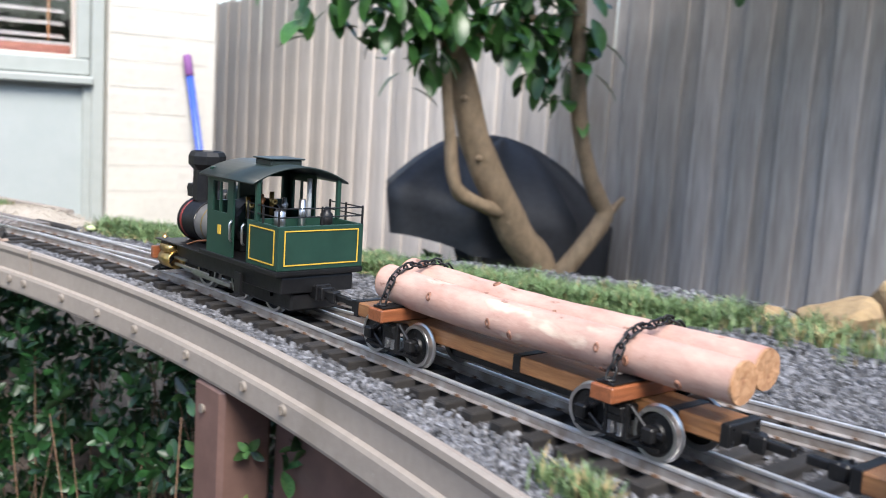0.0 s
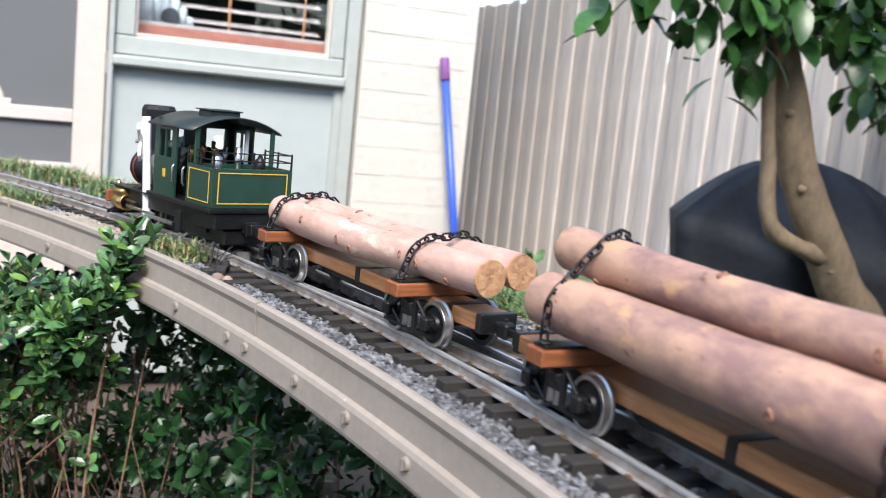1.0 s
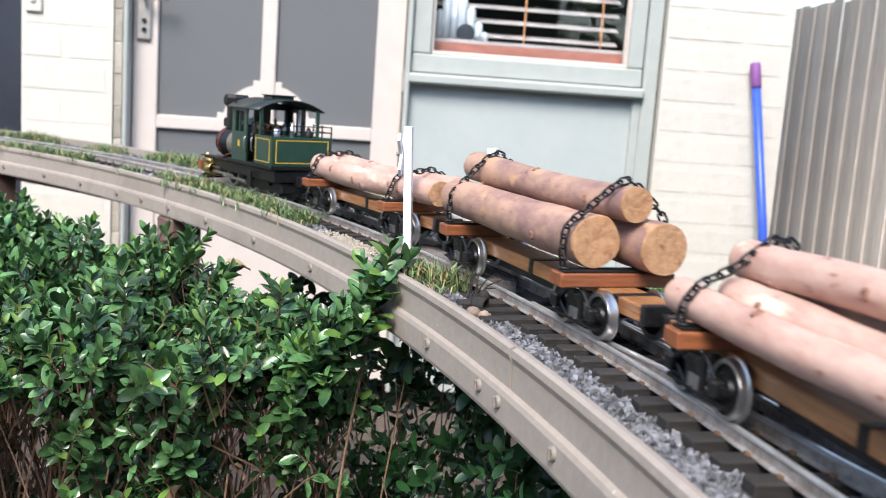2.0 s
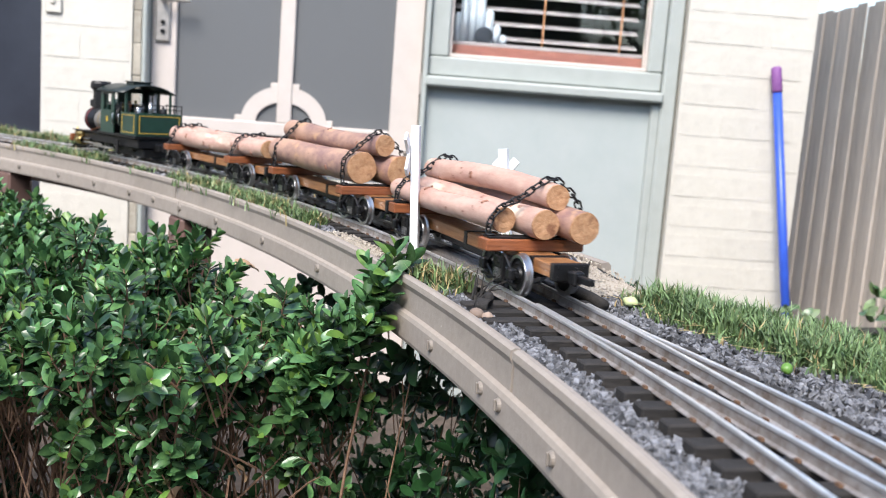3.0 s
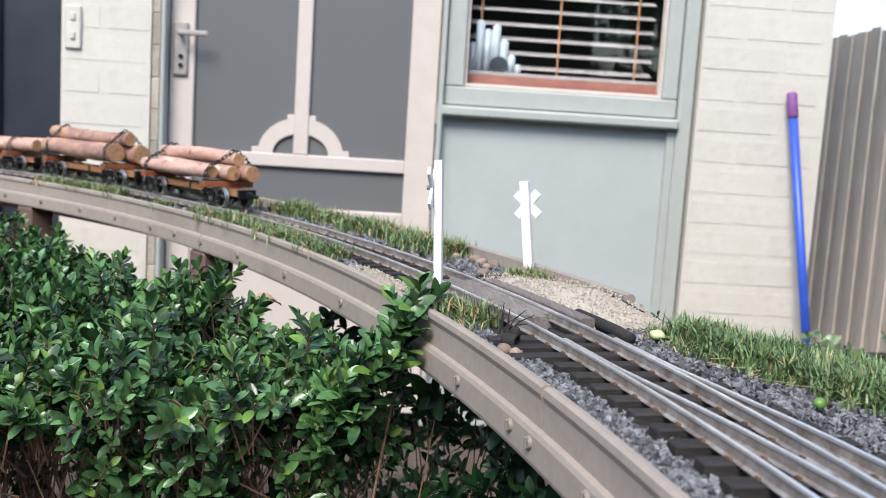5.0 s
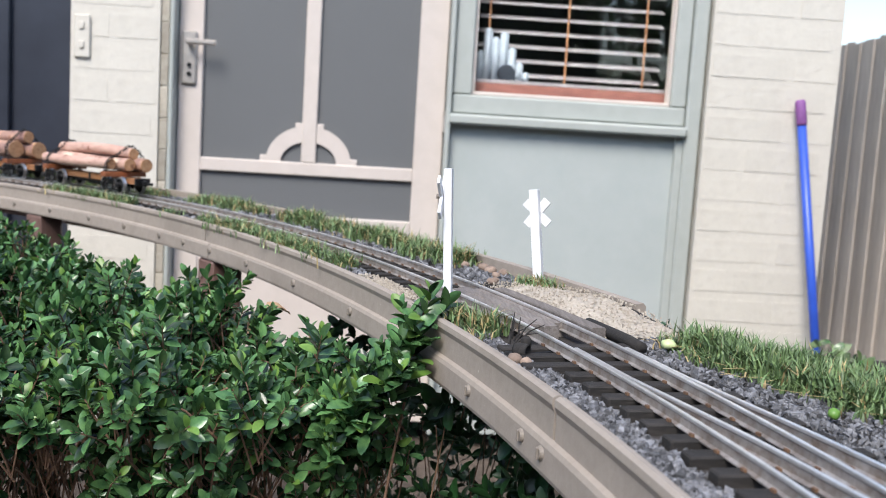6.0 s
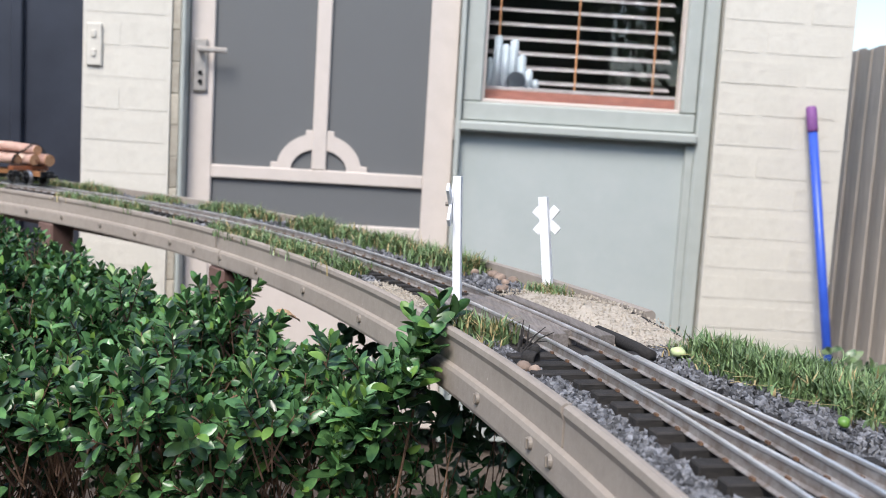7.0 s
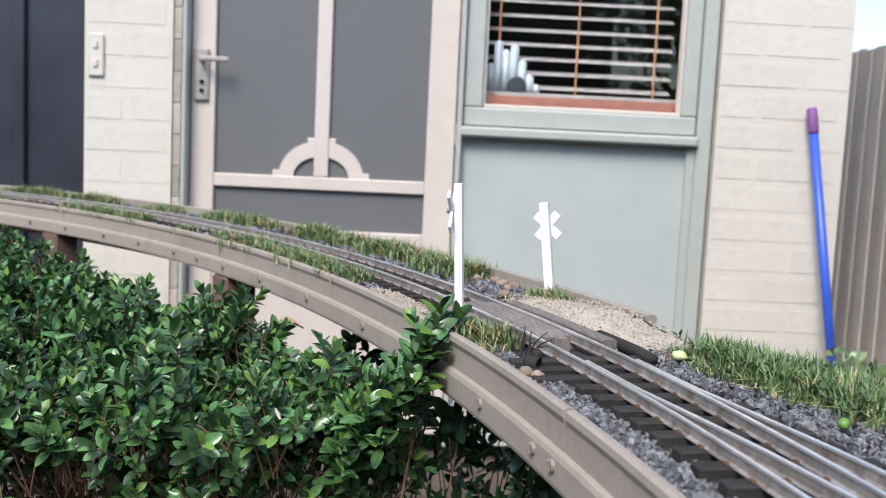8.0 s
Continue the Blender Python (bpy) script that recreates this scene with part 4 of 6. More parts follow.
load(OFFS[1],
     [log("thick mottled brown-barked log on the wagon", -0.0195, 0.0600, 0.0182, 0.0158, -0.110, 0.132, BR, 21, 0.004, 1, 0.001),
      log("thick brown-barked log with sawn end on the wagon", 0.0200, 0.0600, 0.0178, 0.0165, -0.132, 0.122, BR, 22, 0.003, 2, 0.0),
      log("slim brown-barked log lying on top of the load", 0.003, 0.0865, 0.0122, 0.0132, -0.120, 0.146, BR, 23, 0.004, 3, -0.001)],
     [chain(HALF, [(-0.038, 0.043, 0), (-0.0380, 0.056, 0), (-0.036, 0.068, 0), (-0.025, 0.079, 0), (-0.013, 0.092, 0), (0.003, 0.1030, 0), (0.018, 0.093, 0), (0.034, 0.076, 0), (0.0395, 0.060, 0), (0.038, 0.043, 0)]),
      chain(-HALF, [(-0.039, 0.043, 0), (-0.0400, 0.058, 0), (-0.038, 0.071, 0), (-0.026, 0.081, 0), (-0.013, 0.092, 0), (0.003, 0.1025, 0), (0.018, 0.093, 0), (0.034, 0.078, 0), (0.0405, 0.060, 0), (0.039, 0.043, 0)])])
load(OFFS[2],
     [log("slim pink log chained on the rear wagon", -0.0255, 0.0522, 0.0104, 0.0098, -0.104, 0.136, PK, 31, 0.003, 2, 0.0),
      log("pink log in the middle of the rear wagon load", -0.0020, 0.0540, 0.0120, 0.0112, -0.130, 0.118, PK, 32, 0.002, 3, 0.0),
      log("stout ragged-ended log on the rear wagon", 0.0245, 0.0548, 0.0128, 0.0115, -0.144, 0.112, BR, 33, 0.002, 2, 0.0),
      log("pink log lying on top of the rear load", 0.0110, 0.0752, 0.0104, 0.0108, -0.118, 0.130, PK, 34, 0.004, 2, 0.002)],
     [chain(HALF, [(-0.039, 0.043, 0), (-0.0372, 0.054, 0), (-0.029, 0.0640, 0), (-0.012, 0.0725, 0), (0.010, 0.0885, 0), (0.023, 0.083, 0), (0.036, 0.071, 0), (0.041, 0.058, 0), (0.040, 0.043, 0)]),
      chain(-HALF, [(-0.039, 0.043, 0), (-0.0378, 0.054, 0), (-0.029, 0.0645, 0), (-0.012, 0.0730, 0), (0.011, 0.0885, 0), (0.024, 0.083, 0), (0.037, 0.072, 0), (0.042, 0.058, 0), (0.040, 0.043, 0)])])


# ---- locomotive (front towards +y, origin over the rails) ----
loco = thing("steam_locomotive", "dark green model steam locomotive with yellow lining and balloon stack", "locomotive")
LW = 0.0425
LSX, LSY, LSZ = 1.04, 1.04, 0.92
# parts that keep to the boiler and the front frame, below the raised cab floor
LOW_PARTS = ("boiler", "boiler_band", "smokebox", "smokebox_ring", "chimney", "steam_dome", "sand_dome", "bell", "headlamp", "cylinder", "running_board",
             "side_rod", "pipe", "pilot_beam", "pilot", "lantern", "ash_pan", "tank_step")


def lpart(name, build, material, label="", smooth=False, parent=None):
    bm = bmesh.new()
    build(bm)
    bmesh.ops.transform(bm, matrix=Matrix.Diagonal((LSX, LSY, LSZ, 1)), verts=bm.verts)
    if name not in LOW_PARTS:
        for v in bm.verts:
            v.co.z += 0.009 * min(max((v.co.z - 0.027) / 0.005, 0.0), 1.0) + (0.0035 if v.co.z > 0.0945 else 0.0)
    return part(name, bm, material, parent or loco, label, smooth)


lpart("frame", lambda bm: (slab(bm, -0.036, 0.036, -0.118, 0.105, 0.0235, 0.0335, 0.001), slab(bm, -0.017, 0.017, -0.112, 0.11, 0.012, 0.0235, 0.001)), M_BLACK)
lpart("footplate", lambda bm: slab(bm, -0.0435, 0.0435, -0.121, 0.012, 0.0335, 0.0365, 0.0006), M_BLACK)
# bunker: separate plates round an open top
bk = lpart("bunker", lambda bm: (slab(bm, -LW + 0.003, LW - 0.003, -0.118, -0.0735, 0.066, 0.069), slab(bm, -LW + 0.003, LW - 0.003, -0.0735, -0.0705, 0.0367, 0.0785)), M_GREEN)
lpart("rear_plate", lambda bm: slab(bm, -LW, LW, -0.121, -0.118, 0.0367, 0.0785, 0.0006), M_GREEN, parent=bk)
for sg in (-1, 1):
    lpart("side_plate", lambda bm: slab(bm, sg * (LW - 0.003), sg * LW, -0.118, -0.0705, 0.0367, 0.0785, 0.0006), M_GREEN, parent=bk)
def lining(bm, x0, x1, z0, z1, w=0.0011, d=0.0004):
    slab(bm, x0, x1, -d, 0, z0, z0 + w)
    slab(bm, x0, x1, -d, 0, z1 - w, z1)
    slab(bm, x0, x0 + w, -d, 0, z0 + w, z1 - w)
    slab(bm, x1 - w, x1, -d, 0, z0 + w, z1 - w)


def side_lining(bm, sg):
    lining(bm, 0, 0.040, 0.0415, 0.0745)
    bmesh.ops.transform(bm, matrix=pose(sg * (LW + 0.0002), -0.0755 if sg < 0 else -0.1155, 0, 0, 0, -90 if sg < 0 else 90), verts=bm.verts)


def rear_lining(bm):
    lining(bm, -0.037, 0.037, 0.0415, 0.0745)
    bmesh.ops.transform(bm, matrix=pose(0, -0.1212, 0), verts=bm.verts)


lpart("lining", rear_lining, M_YELLOW, "yellow lining", parent=bk)
for sg in (-1, 1):
    lpart("lining", lambda bm: side_lining(bm, sg), M_YELLOW, "yellow lining", parent=bk)
def bunker_rail(bm):
    pts = [(-LW + 0.001, -0.0705), (-LW + 0.001, -0.1195), (LW - 0.001, -0.1195), (LW - 0.001, -0.0705)]
    for zz in (0.0865, 0.0945):
        tube(bm, [(x, y, zz) for x, y in pts], 0.0007, 6)
    for x, y in pts + [(0, -0.1195), (-LW + 0.001, -0.095), (LW - 0.001, -0.095)]:
        cyl(bm, 0.0011, 0.0009, 0.018, 6, pose(x, y, 0.0872))


lpart("bunker_rail", bunker_rail, M_BLACK)
# cab: front sheet and sides with a window, open behind
def cab_side(bm, sg):
    x0, x1 = sg * (LW - 0.002), sg * LW
    slab(bm, x0, x1, -0.0465, -0.001, 0.0367, 0.0790)
    slab(bm, x0, x1, -0.0465, -0.037, 0.0790, 0.1135)
    slab(bm, x0, x1, -0.0105, -0.001, 0.0790, 0.1135)
    slab(bm, x0, x1, -0.037, -0.0105, 0.1055, 0.1135)
    slab(bm, x0, x1, -0.0245, -0.0225, 0.0790, 0.1055)


for sg in (-1, 1):
    cs = lpart("cab_side", lambda bm: cab_side(bm, sg), M_GREEN)
    lpart("handrail", lambda bm: (tube(bm, [(sg * (LW + 0.0015), -0.0480, 0.053), (sg * (LW + 0.0035), -0.0480, 0.056), (sg * (LW + 0.0035), -0.0480, 0.071), (sg * (LW + 0.0015), -0.0480, 0.074)], 0.0011, 8),
                              tube(bm, [(sg * (LW + 0.0015), -0.0690, 0.053), (sg * (LW + 0.0035), -0.0690, 0.056), (sg * (LW + 0.0035), -0.0690, 0.071), (sg * (LW + 0.0015), -0.0690, 0.074)], 0.0011, 8)), M_TYRE, "bright steel handrail", True)
    lpart("number_plate", lambda bm: slab(bm, sg * LW, sg * (LW + 0.0008), -0.0265, -0.0215, 0.057, 0.066), M_YELLOW, "small yellow number bar", parent=cs)
    lpart("rear_pillar", lambda bm: slab(bm, sg * (LW - 0.004), sg * LW, -0.0860, -0.0820, 0.0785, 0.1135, 0.0006), M_GREEN)
def cab_front(bm):
    slab(bm, -LW + 0.002, LW - 0.002, -0.003, 0.0, 0.0367, 0.088)
    slab(bm, -LW + 0.002, -0.034, -0.003, 0.0, 0.088, 0.108)
    slab(bm, 0.034, LW - 0.002, -0.003, 0.0, 0.088, 0.108)
    slab(bm, -0.012, 0.012, -0.003, 0.0, 0.088, 0.108)
    slab(bm, -LW + 0.002, LW - 0.002, -0.003, 0.0, 0.108, 0.118)


lpart("cab_front", cab_front, M_GREEN)
def roof(bm):
    n = 16
    top, bot = [], []
    w = 0.0480
    for y in (-0.088, 0.006):
        for st, dz in ((top, 0.0), (bot, -0.0018)):
            st.append([bm.verts.new((w * (2 * i / n - 1), y, 0.1265 + dz - 0.0155 * (2 * i / n - 1) ** 2)) for i in range(n + 1)])
    for i in range(n):
        bm.faces.new((top[0][i], top[0][i + 1], top[1][i + 1], top[1][i]))
        bm.faces.new((bot[0][i], bot[1][i], bot[1][i + 1], bot[0][i + 1]))
        for q in (0, 1):
            f = (top[q][i], bot[q][i], bot[q][i + 1], top[q][i + 1])
            bm.faces.new(f)
    for i in (0, n):
        bm.faces.new((top[0][i], top[1][i], bot[1][i], bot[0][i]))
    bmesh.ops.recalc_face_normals(bm, faces=bm.faces)


lpart("roof", roof, M_SLATEROOF, "dark arched cab roof", True)
lpart("roof_vent", lambda bm: (slab(bm, -0.016, 0.016, -0.062, -0.036, 0.124, 0.1305, 0.001), slab(bm, -0.018, 0.018, -0.064, -0.034, 0.1305, 0.132, 0.0006)), M_SLATEROOF)
# boiler, smokebox, domes, stack
lpart("boiler", lambda bm: lathe(bm, [(0.0228, 0), (0.0234, 0.001), (0.0234, 0.060), (0.0228, 0.0605)], 28, pose(0, 0.001, 0.064, -90, 0, 0)), M_STEELGREY, "grey steel boiler jacket", True)
lpart("boiler_band", lambda bm: [lathe(bm, [(0.0236, 0), (0.0238, 0.0004), (0.0238, 0.0018), (0.0236, 0.0022)], 28, pose(0, y, 0.064, -90, 0, 0)) for y in (0.006, 0.026, 0.046)], M_BRASS, "thin brass bands")
lpart("smokebox", lambda bm: lathe(bm, [(0.0238, 0), (0.0242, 0.001), (0.0242, 0.029), (0.0255, 0.031), (0.0180, 0.0325), (0.0175, 0.035), (0.004, 0.037)], 28, pose(0, 0.0615, 0.064, -90, 0, 0)), M_BLACK, "black smokebox", True)
lpart("smokebox_ring", lambda bm: lathe(bm, [(0.0243, 0), (0.0246, 0.001), (0.0246, 0.003), (0.0243, 0.004)], 28, pose(0, 0.086, 0.064, -90, 0, 0)), M_REDPAINT, "dull red-painted smokebox ring", True)
lpart("chimney", lambda bm: lathe(bm, [(0.0135, 0), (0.0100, 0.005), (0.0080, 0.012), (0.0082, 0.022), (0.0110, 0.031), (0.0170, 0.0385), (0.0182, 0.0400), (0.0182, 0.0490), (0.0160, 0.0535), (0.0150, 0.0540), (0.0130, 0.0510)], 9, pose(0, 0.082, 0.0862)), M_BLACK, "black balloon stack")
lpart("steam_dome", lambda bm: lathe(bm, [(0.0125, 0), (0.0110, 0.003), (0.0108, 0.014), (0.0090, 0.0195), (0.003, 0.0225)], 20, pose(0, 0.020, 0.0865)), M_GREEN, "green steam dome with brass cap", True)
lpart("sand_dome", lambda bm: lathe(bm, [(0.0105, 0), (0.0092, 0.003), (0.0090, 0.010), (0.0070, 0.014), (0.002, 0.0155)], 20, pose(0, 0.045, 0.0865)), M_BLACK, smooth=True)
lpart("bell", lambda bm: lathe(bm, [(0.0055, 0), (0.0042, 0.003), (0.0034, 0.007), (0.001, 0.0085)], 14, pose(0, 0.033, 0.0965)), M_BRASS, "small brass bell", True)
lpart("headlamp", lambda bm: (slab(bm, -0.0075, 0.0075, 0.0965, 0.1085, 0.0875, 0.1025, 0.0012), lathe(bm, [(0.006, 0), (0.0065, 0.002), (0.0065, 0.004)], 16, pose(0, 0.107, 0.096, -90, 0, 0)), cyl(bm, 0.002, 0.001, 0.006, 8, pose(0, 0.102, 0.106))), M_BLACK)
for sg in (-1, 1):
    lpart("cylinder", lambda bm: (lathe(bm, [(0.0085, 0), (0.0098, 0.001), (0.0098, 0.022), (0.0085, 0.023)], 18, pose(sg * 0.036, 0.068, 0.0225, -90, 0, 0)), slab(bm, sg * 0.0275, sg * 0.0445, 0.0695, 0.0895, 0.0305, 0.0385, 0.001)), M_BRASS, "brass-jacketed cylinder", True)
    lpart("running_board", lambda bm: slab(bm, sg * 0.0275, sg * 0.0415, 0.013, 0.106, 0.0405, 0.0420, 0.0004), M_BLACK)
    lpart("side_rod", lambda bm: (slab(bm, sg * 0.0345, sg * 0.0365, -0.034, 0.036, 0.0135, 0.0175, 0.0005), slab(bm, sg * 0.038, sg * 0.040, 0.0, 0.066, 0.018, 0.0215, 0.0005), slab(bm, sg * 0.037, sg * 0.0395, 0.045, 0.068, 0.0255, 0.0275)), M_TYRE, "steel side rods")
    lpart("pipe", lambda bm: tube(bm, bez([(sg * 0.028, 0.004, 0.058), (sg * 0.031, 0.02, 0.052), (sg * 0.030, 0.04, 0.048), (sg * 0.031, 0.062, 0.040)], 5), 0.0013, 7), M_COPPER, "copper feed pipe", True)
    lpart("tank_step", lambda bm: (slab(bm, sg * 0.0395, sg * 0.0425, -0.062, -0.052, 0.012, 0.034, 0.0005), slab(bm, sg * 0.037, sg * 0.046, -0.063, -0.051, 0.011, 0.0125)), M_BLACK)
lpart("pilot_beam", lambda bm: slab(bm, -0.043, 0.043, 0.106, 0.112, 0.018, 0.032, 0.001), M_REDWOOD, "red-brown pilot beam")
lpart("pilot", lambda bm: [box(bm, (0.0028, 0.034, 0.003), pose(x, 0.121 - abs(x) * 0.35, 0.0115, -32, 0, -x * 500)) for x in [i * 0.0075 - 0.03 for i in range(9)]] + [slab(bm, -0.034, 0.034, 0.112, 0.116, 0.003, 0.006)], M_BLACK)
for sg in (-1, 1):
    lpart("lantern", lambda bm, sg=sg: lathe(bm, [(0.0038, 0), (0.0042, 0.001), (0.0042, 0.009), (0.002, 0.012), (0.001, 0.014)], 12, pose(sg * 0.030, 0.108, 0.032)), M_BRASS, "small brass marker lanterns", True)
# backhead fittings in the cab
lpart("backhead", lambda bm: (lathe(bm, [(0.0265, 0), (0.0265, 0.018), (0.024, 0.020)], 20, pose(0, -0.003, 0.066, 90, 0, 0)), slab(bm, -0.02, 0.02, -0.023, -0.004, 0.0367, 0.055, 0.001)), M_BLACK)
for k, (x, z, h, m) in enumerate([(-0.017, 0.080, 0.022, M_BRASS), (-0.006, 0.085, 0.020, M_COPPER), (0.007, 0.083, 0.024, M_BRASS), (0.018, 0.079, 0.022, M_TYRE)]):
    lpart("valve", lambda bm: (cyl(bm, 0.0022, 0.0022, h, 10, pose(x, -0.028 - 0.004 * (k % 2), z + h / 2 - 0.008)), lathe(bm, [(0.001, 0), (0.0036, 0.001), (0.0036, 0.0022), (0.001, 0.003)], 10, pose(x, -0.031, z + 0.006, 90, 0, 0))), m, smooth=True)
lpart("gas_tank", lambda bm: lathe(bm, [(0.003, 0), (0.0055, 0.002), (0.0055, 0.016), (0.003, 0.019), (0.0015, 0.023)], 18, pose(0.022, -0.094, 0.069)), M_BLACK, "black gas tank in the bunker", True)
lpart("lubricator", lambda bm: (lathe(bm, [(0.0045, 0), (0.005, 0.001), (0.005, 0.018), (0.002, 0.021)], 14, pose(-0.020, -0.086, 0.069)), cyl(bm, 0.0032, 0.0032, 0.030, 12, pose(0.004, -0.083, 0.083))), M_TYRE, smooth=True)
lpart("glass_tube", lambda bm: cyl(bm, 0.0022, 0.0022, 0.036, 12, pose(0.026, -0.060, 0.094)), M_WHITE, smooth=True)
lpart("ash_pan", lambda bm: slab(bm, -0.024, 0.024, -0.115, -0.030, 0.006, 0.0235, 0.002), M_BLACK)
coupler(loco, -0.126, -1)
coupler(loco, 0.117, 1)
LOCO_HALF = 0.06
for y, r in ((-0.085, 0.0155), (-0.030, 0.0185), (0.034, 0.0185)):
    wheelset(loco, y * LSY, r, 0.0208)
LOCO_OFF = 0.270
MOVERS.append((loco, LOCO_OFF, LOCO_HALF))


def slack(t, off):
    """The loose couplings run in as the train slows: how far a vehicle is from its place in the closed train."""
    if off > 0:
        return float(np.interp(t, [0, 0.5, 1.0, 1.6, 3, 8], [0.0, -0.006, -0.026, -0.026, -0.020, -0.020]))
    k = 1 if off < OFFS[0] - 0.1 else 0
    k += 1 if off < OFFS[1] - 0.1 else 0
    return k * float(np.interp(t, [0, 0.5, 1.0, 1.5, 2.9, 8], [-0.044, -0.041, -0.021, -0.007, -0.004, -0.004]))


# travel of the lead point along the line, seconds and metres
TRAVEL = [(0.0, -0.029), (0.3, 0.168), (0.6, 0.357), (1.0, 0.591), (1.3, 0.750), (1.5, 0.849), (1.7, 0.947), (2.8, 1.470), (3.0, 1.571), (3.5, 1.797), (4.0, 2.008), (4.5, 2.216), (5.0, 2.412), (5.8, 2.715), (6.5, 2.967), (7.0, 3.155), (8.0, 3.530)]
TT, SS = [t for t, _ in TRAVEL], [s for _, s in TRAVEL]


def lead(t):
    """A smoothed reading of the travel table."""
    w = np.array([0.1, 0.2, 0.4, 0.2, 0.1])
    return float(sum(k * np.interp(np.clip(t + d, 0, 8), TT, SS) for k, d in zip(w, (-0.3, -0.15, 0, 0.15, 0.3)))) if 0.3 <= t <= 7.7 else float(np.interp(t, TT, SS))

# ---- loose ballast, sand and stones ----
def mesh_from(name, verts, faces, material, parent=None, label="", mats=None, index=None, smooth=False):
    me = bpy.data.meshes.new(name)
    me.from_pydata(verts, [], faces)
    for m in mats or [material]:
        me.materials.append(m)
    if index is not None:
        me.polygons.foreach_set("material_index", index)
    if smooth:
        me.polygons.foreach_set("use_smooth", [True] * len(me.polygons))
    me.update()
    ob = new(name, me)
    if parent is not None:
        ob.parent = parent
    if label:
        tagged(ob, label)
    return ob


CUBE = [(-1, -1, -1), (1, -1, -1), (1, 1, -1), (-1, 1, -1), (-1, -1, 1), (1, -1, 1), (1, 1, 1), (-1, 1, 1)]
CUBE_F = [(0, 3, 2, 1), (4, 5, 6, 7), (0, 1, 5, 4), (1, 2, 6, 5), (2, 3, 7, 6), (3, 0, 4, 7)]


def stones(name, count, place, size, material, label, seed, group=""):
    """Angular broken stones: skewed boxes with random corners."""
    rnd = random.Random(seed)
    verts, faces = [], []
    for _ in range(count):
        p = place(rnd)
        if p is None:
            continue
        r = size * rnd.uniform(0.55, 1.25)
        q = Euler((rnd.uniform(0, 6.3), rnd.uniform(0, 6.3), rnd.uniform(0, 6.3))).to_matrix()
        k = len(verts)
        sx, sy, sz = rnd.uniform(0.6, 1.3), rnd.uniform(0.4, 0.9), rnd.uniform(0.3, 0.6)
        for c in CUBE:
            v = q @ Vector((c[0] * sx * r * rnd.uniform(0.3, 1), c[1] * sy * r * rnd.uniform(0.3, 1), c[2] * sz * r * rnd.uniform(0.4, 1)))
            verts.append((p.x + v.x, p.y + v.y, p.z + v.z))
        faces += [tuple(k + i for i in f) for f in CUBE_F]
    return tagged(mesh_from(name, verts, faces, material), label, "gravel", kind="stuff")


def sandy(s, o):
    right = o > 0.040 and 0.705 + 0.4 * max(0, 0.055 - o) < s < 0.965
    left = o < -0.040 and 0.88 < s < 1.03
    return right or left


def between(s):
    """Distance along the line to the nearest sleeper's middle."""
    d = ((s + 0.6) / 0.0262) % 1
    return min(d, 1 - d) * 0.0262


def near_ballast(rnd):
    s, o = rnd.uniform(-0.35, 1.05), rnd.uniform(FO + (0.0105 if rnd.random() < 0.75 else -0.045), 0.20 + 0.12 * rnd.random())
    if o > back_offset(s) - 0.004 or sandy(s, o):
        return None
    q = along(s, o)
    if math.hypot(q.x - CX, q.y - CY) < EDGE + 0.0105:
        return None
    if abs(o) < 0.040 and 0.70 < s < 0.91:
        return None
    k = 0.0
    if abs(abs(o - GC) - G) < 0.005:
        k = -0.004
    lift = 0.0016
    if (-0.046 if not TOE - 0.03 < s < TOE + 0.05 else -0.064) < o < 0.046 + branch(s):
        if between(s) < 0.0078:
            return None
        lift = -0.0012
    return along(s, o, bed_height(s, o) + lift + k + rnd.uniform(-0.001, 0.002))


def far_ballast(rnd):
    s = 1.0 + 2.5 * rnd.random()
    o = rnd.uniform(FO + 0.014, 0.115)
    return along(s, o, bed_height(s, o) + (0.0015 if abs(o) > 0.043 else -0.002) + rnd.uniform(-0.001, 0.0015))


stones("ballast", 56000, near_ballast, 0.0029, M_GRAVEL, "crushed blue-grey stone ballast round the sleepers", 1)
def front_ballast(rnd):
    s = rnd.uniform(-0.35, 0.72)
    o = rnd.uniform(FO + 0.0105, -0.047)
    return rim(s, o, DECK + 0.0006 + rnd.uniform(-0.001, 0.002))


stones("ballast", 8000, front_ballast, 0.0030, M_GRAVEL, "crushed blue-grey stone ballast along the edging", 6)
def side_ballast(rnd):
    s, o = rnd.uniform(-0.5, 0.45), rnd.uniform(0.17, 0.50)
    if o > back_offset(s) - 0.01:
        return None
    q = rim(s, o)
    return Vector((q.x, q.y, DECK + 0.001 + rnd.uniform(-0.001, 0.002)))


stones("ballast", 20000, side_ballast, 0.0040, M_GRAVEL, "loose grey stones spread beside the branch track", 9)
stones("ballast", 8000, far_ballast, 0.0048, M_GRAVEL, "weathered grey stone ballast along the curve", 2)


def sand_place(rnd):
    s, o = rnd.uniform(0.70, 1.04), rnd.choice((rnd.uniform(0.042, 0.118), rnd.uniform(FO + 0.014, -0.042)))
    if not sandy(s, o):
        return None
    return along(s, o, bed_height(s, o) + 0.004 + rnd.uniform(-0.001, 0.0012))


bm = bmesh.new()
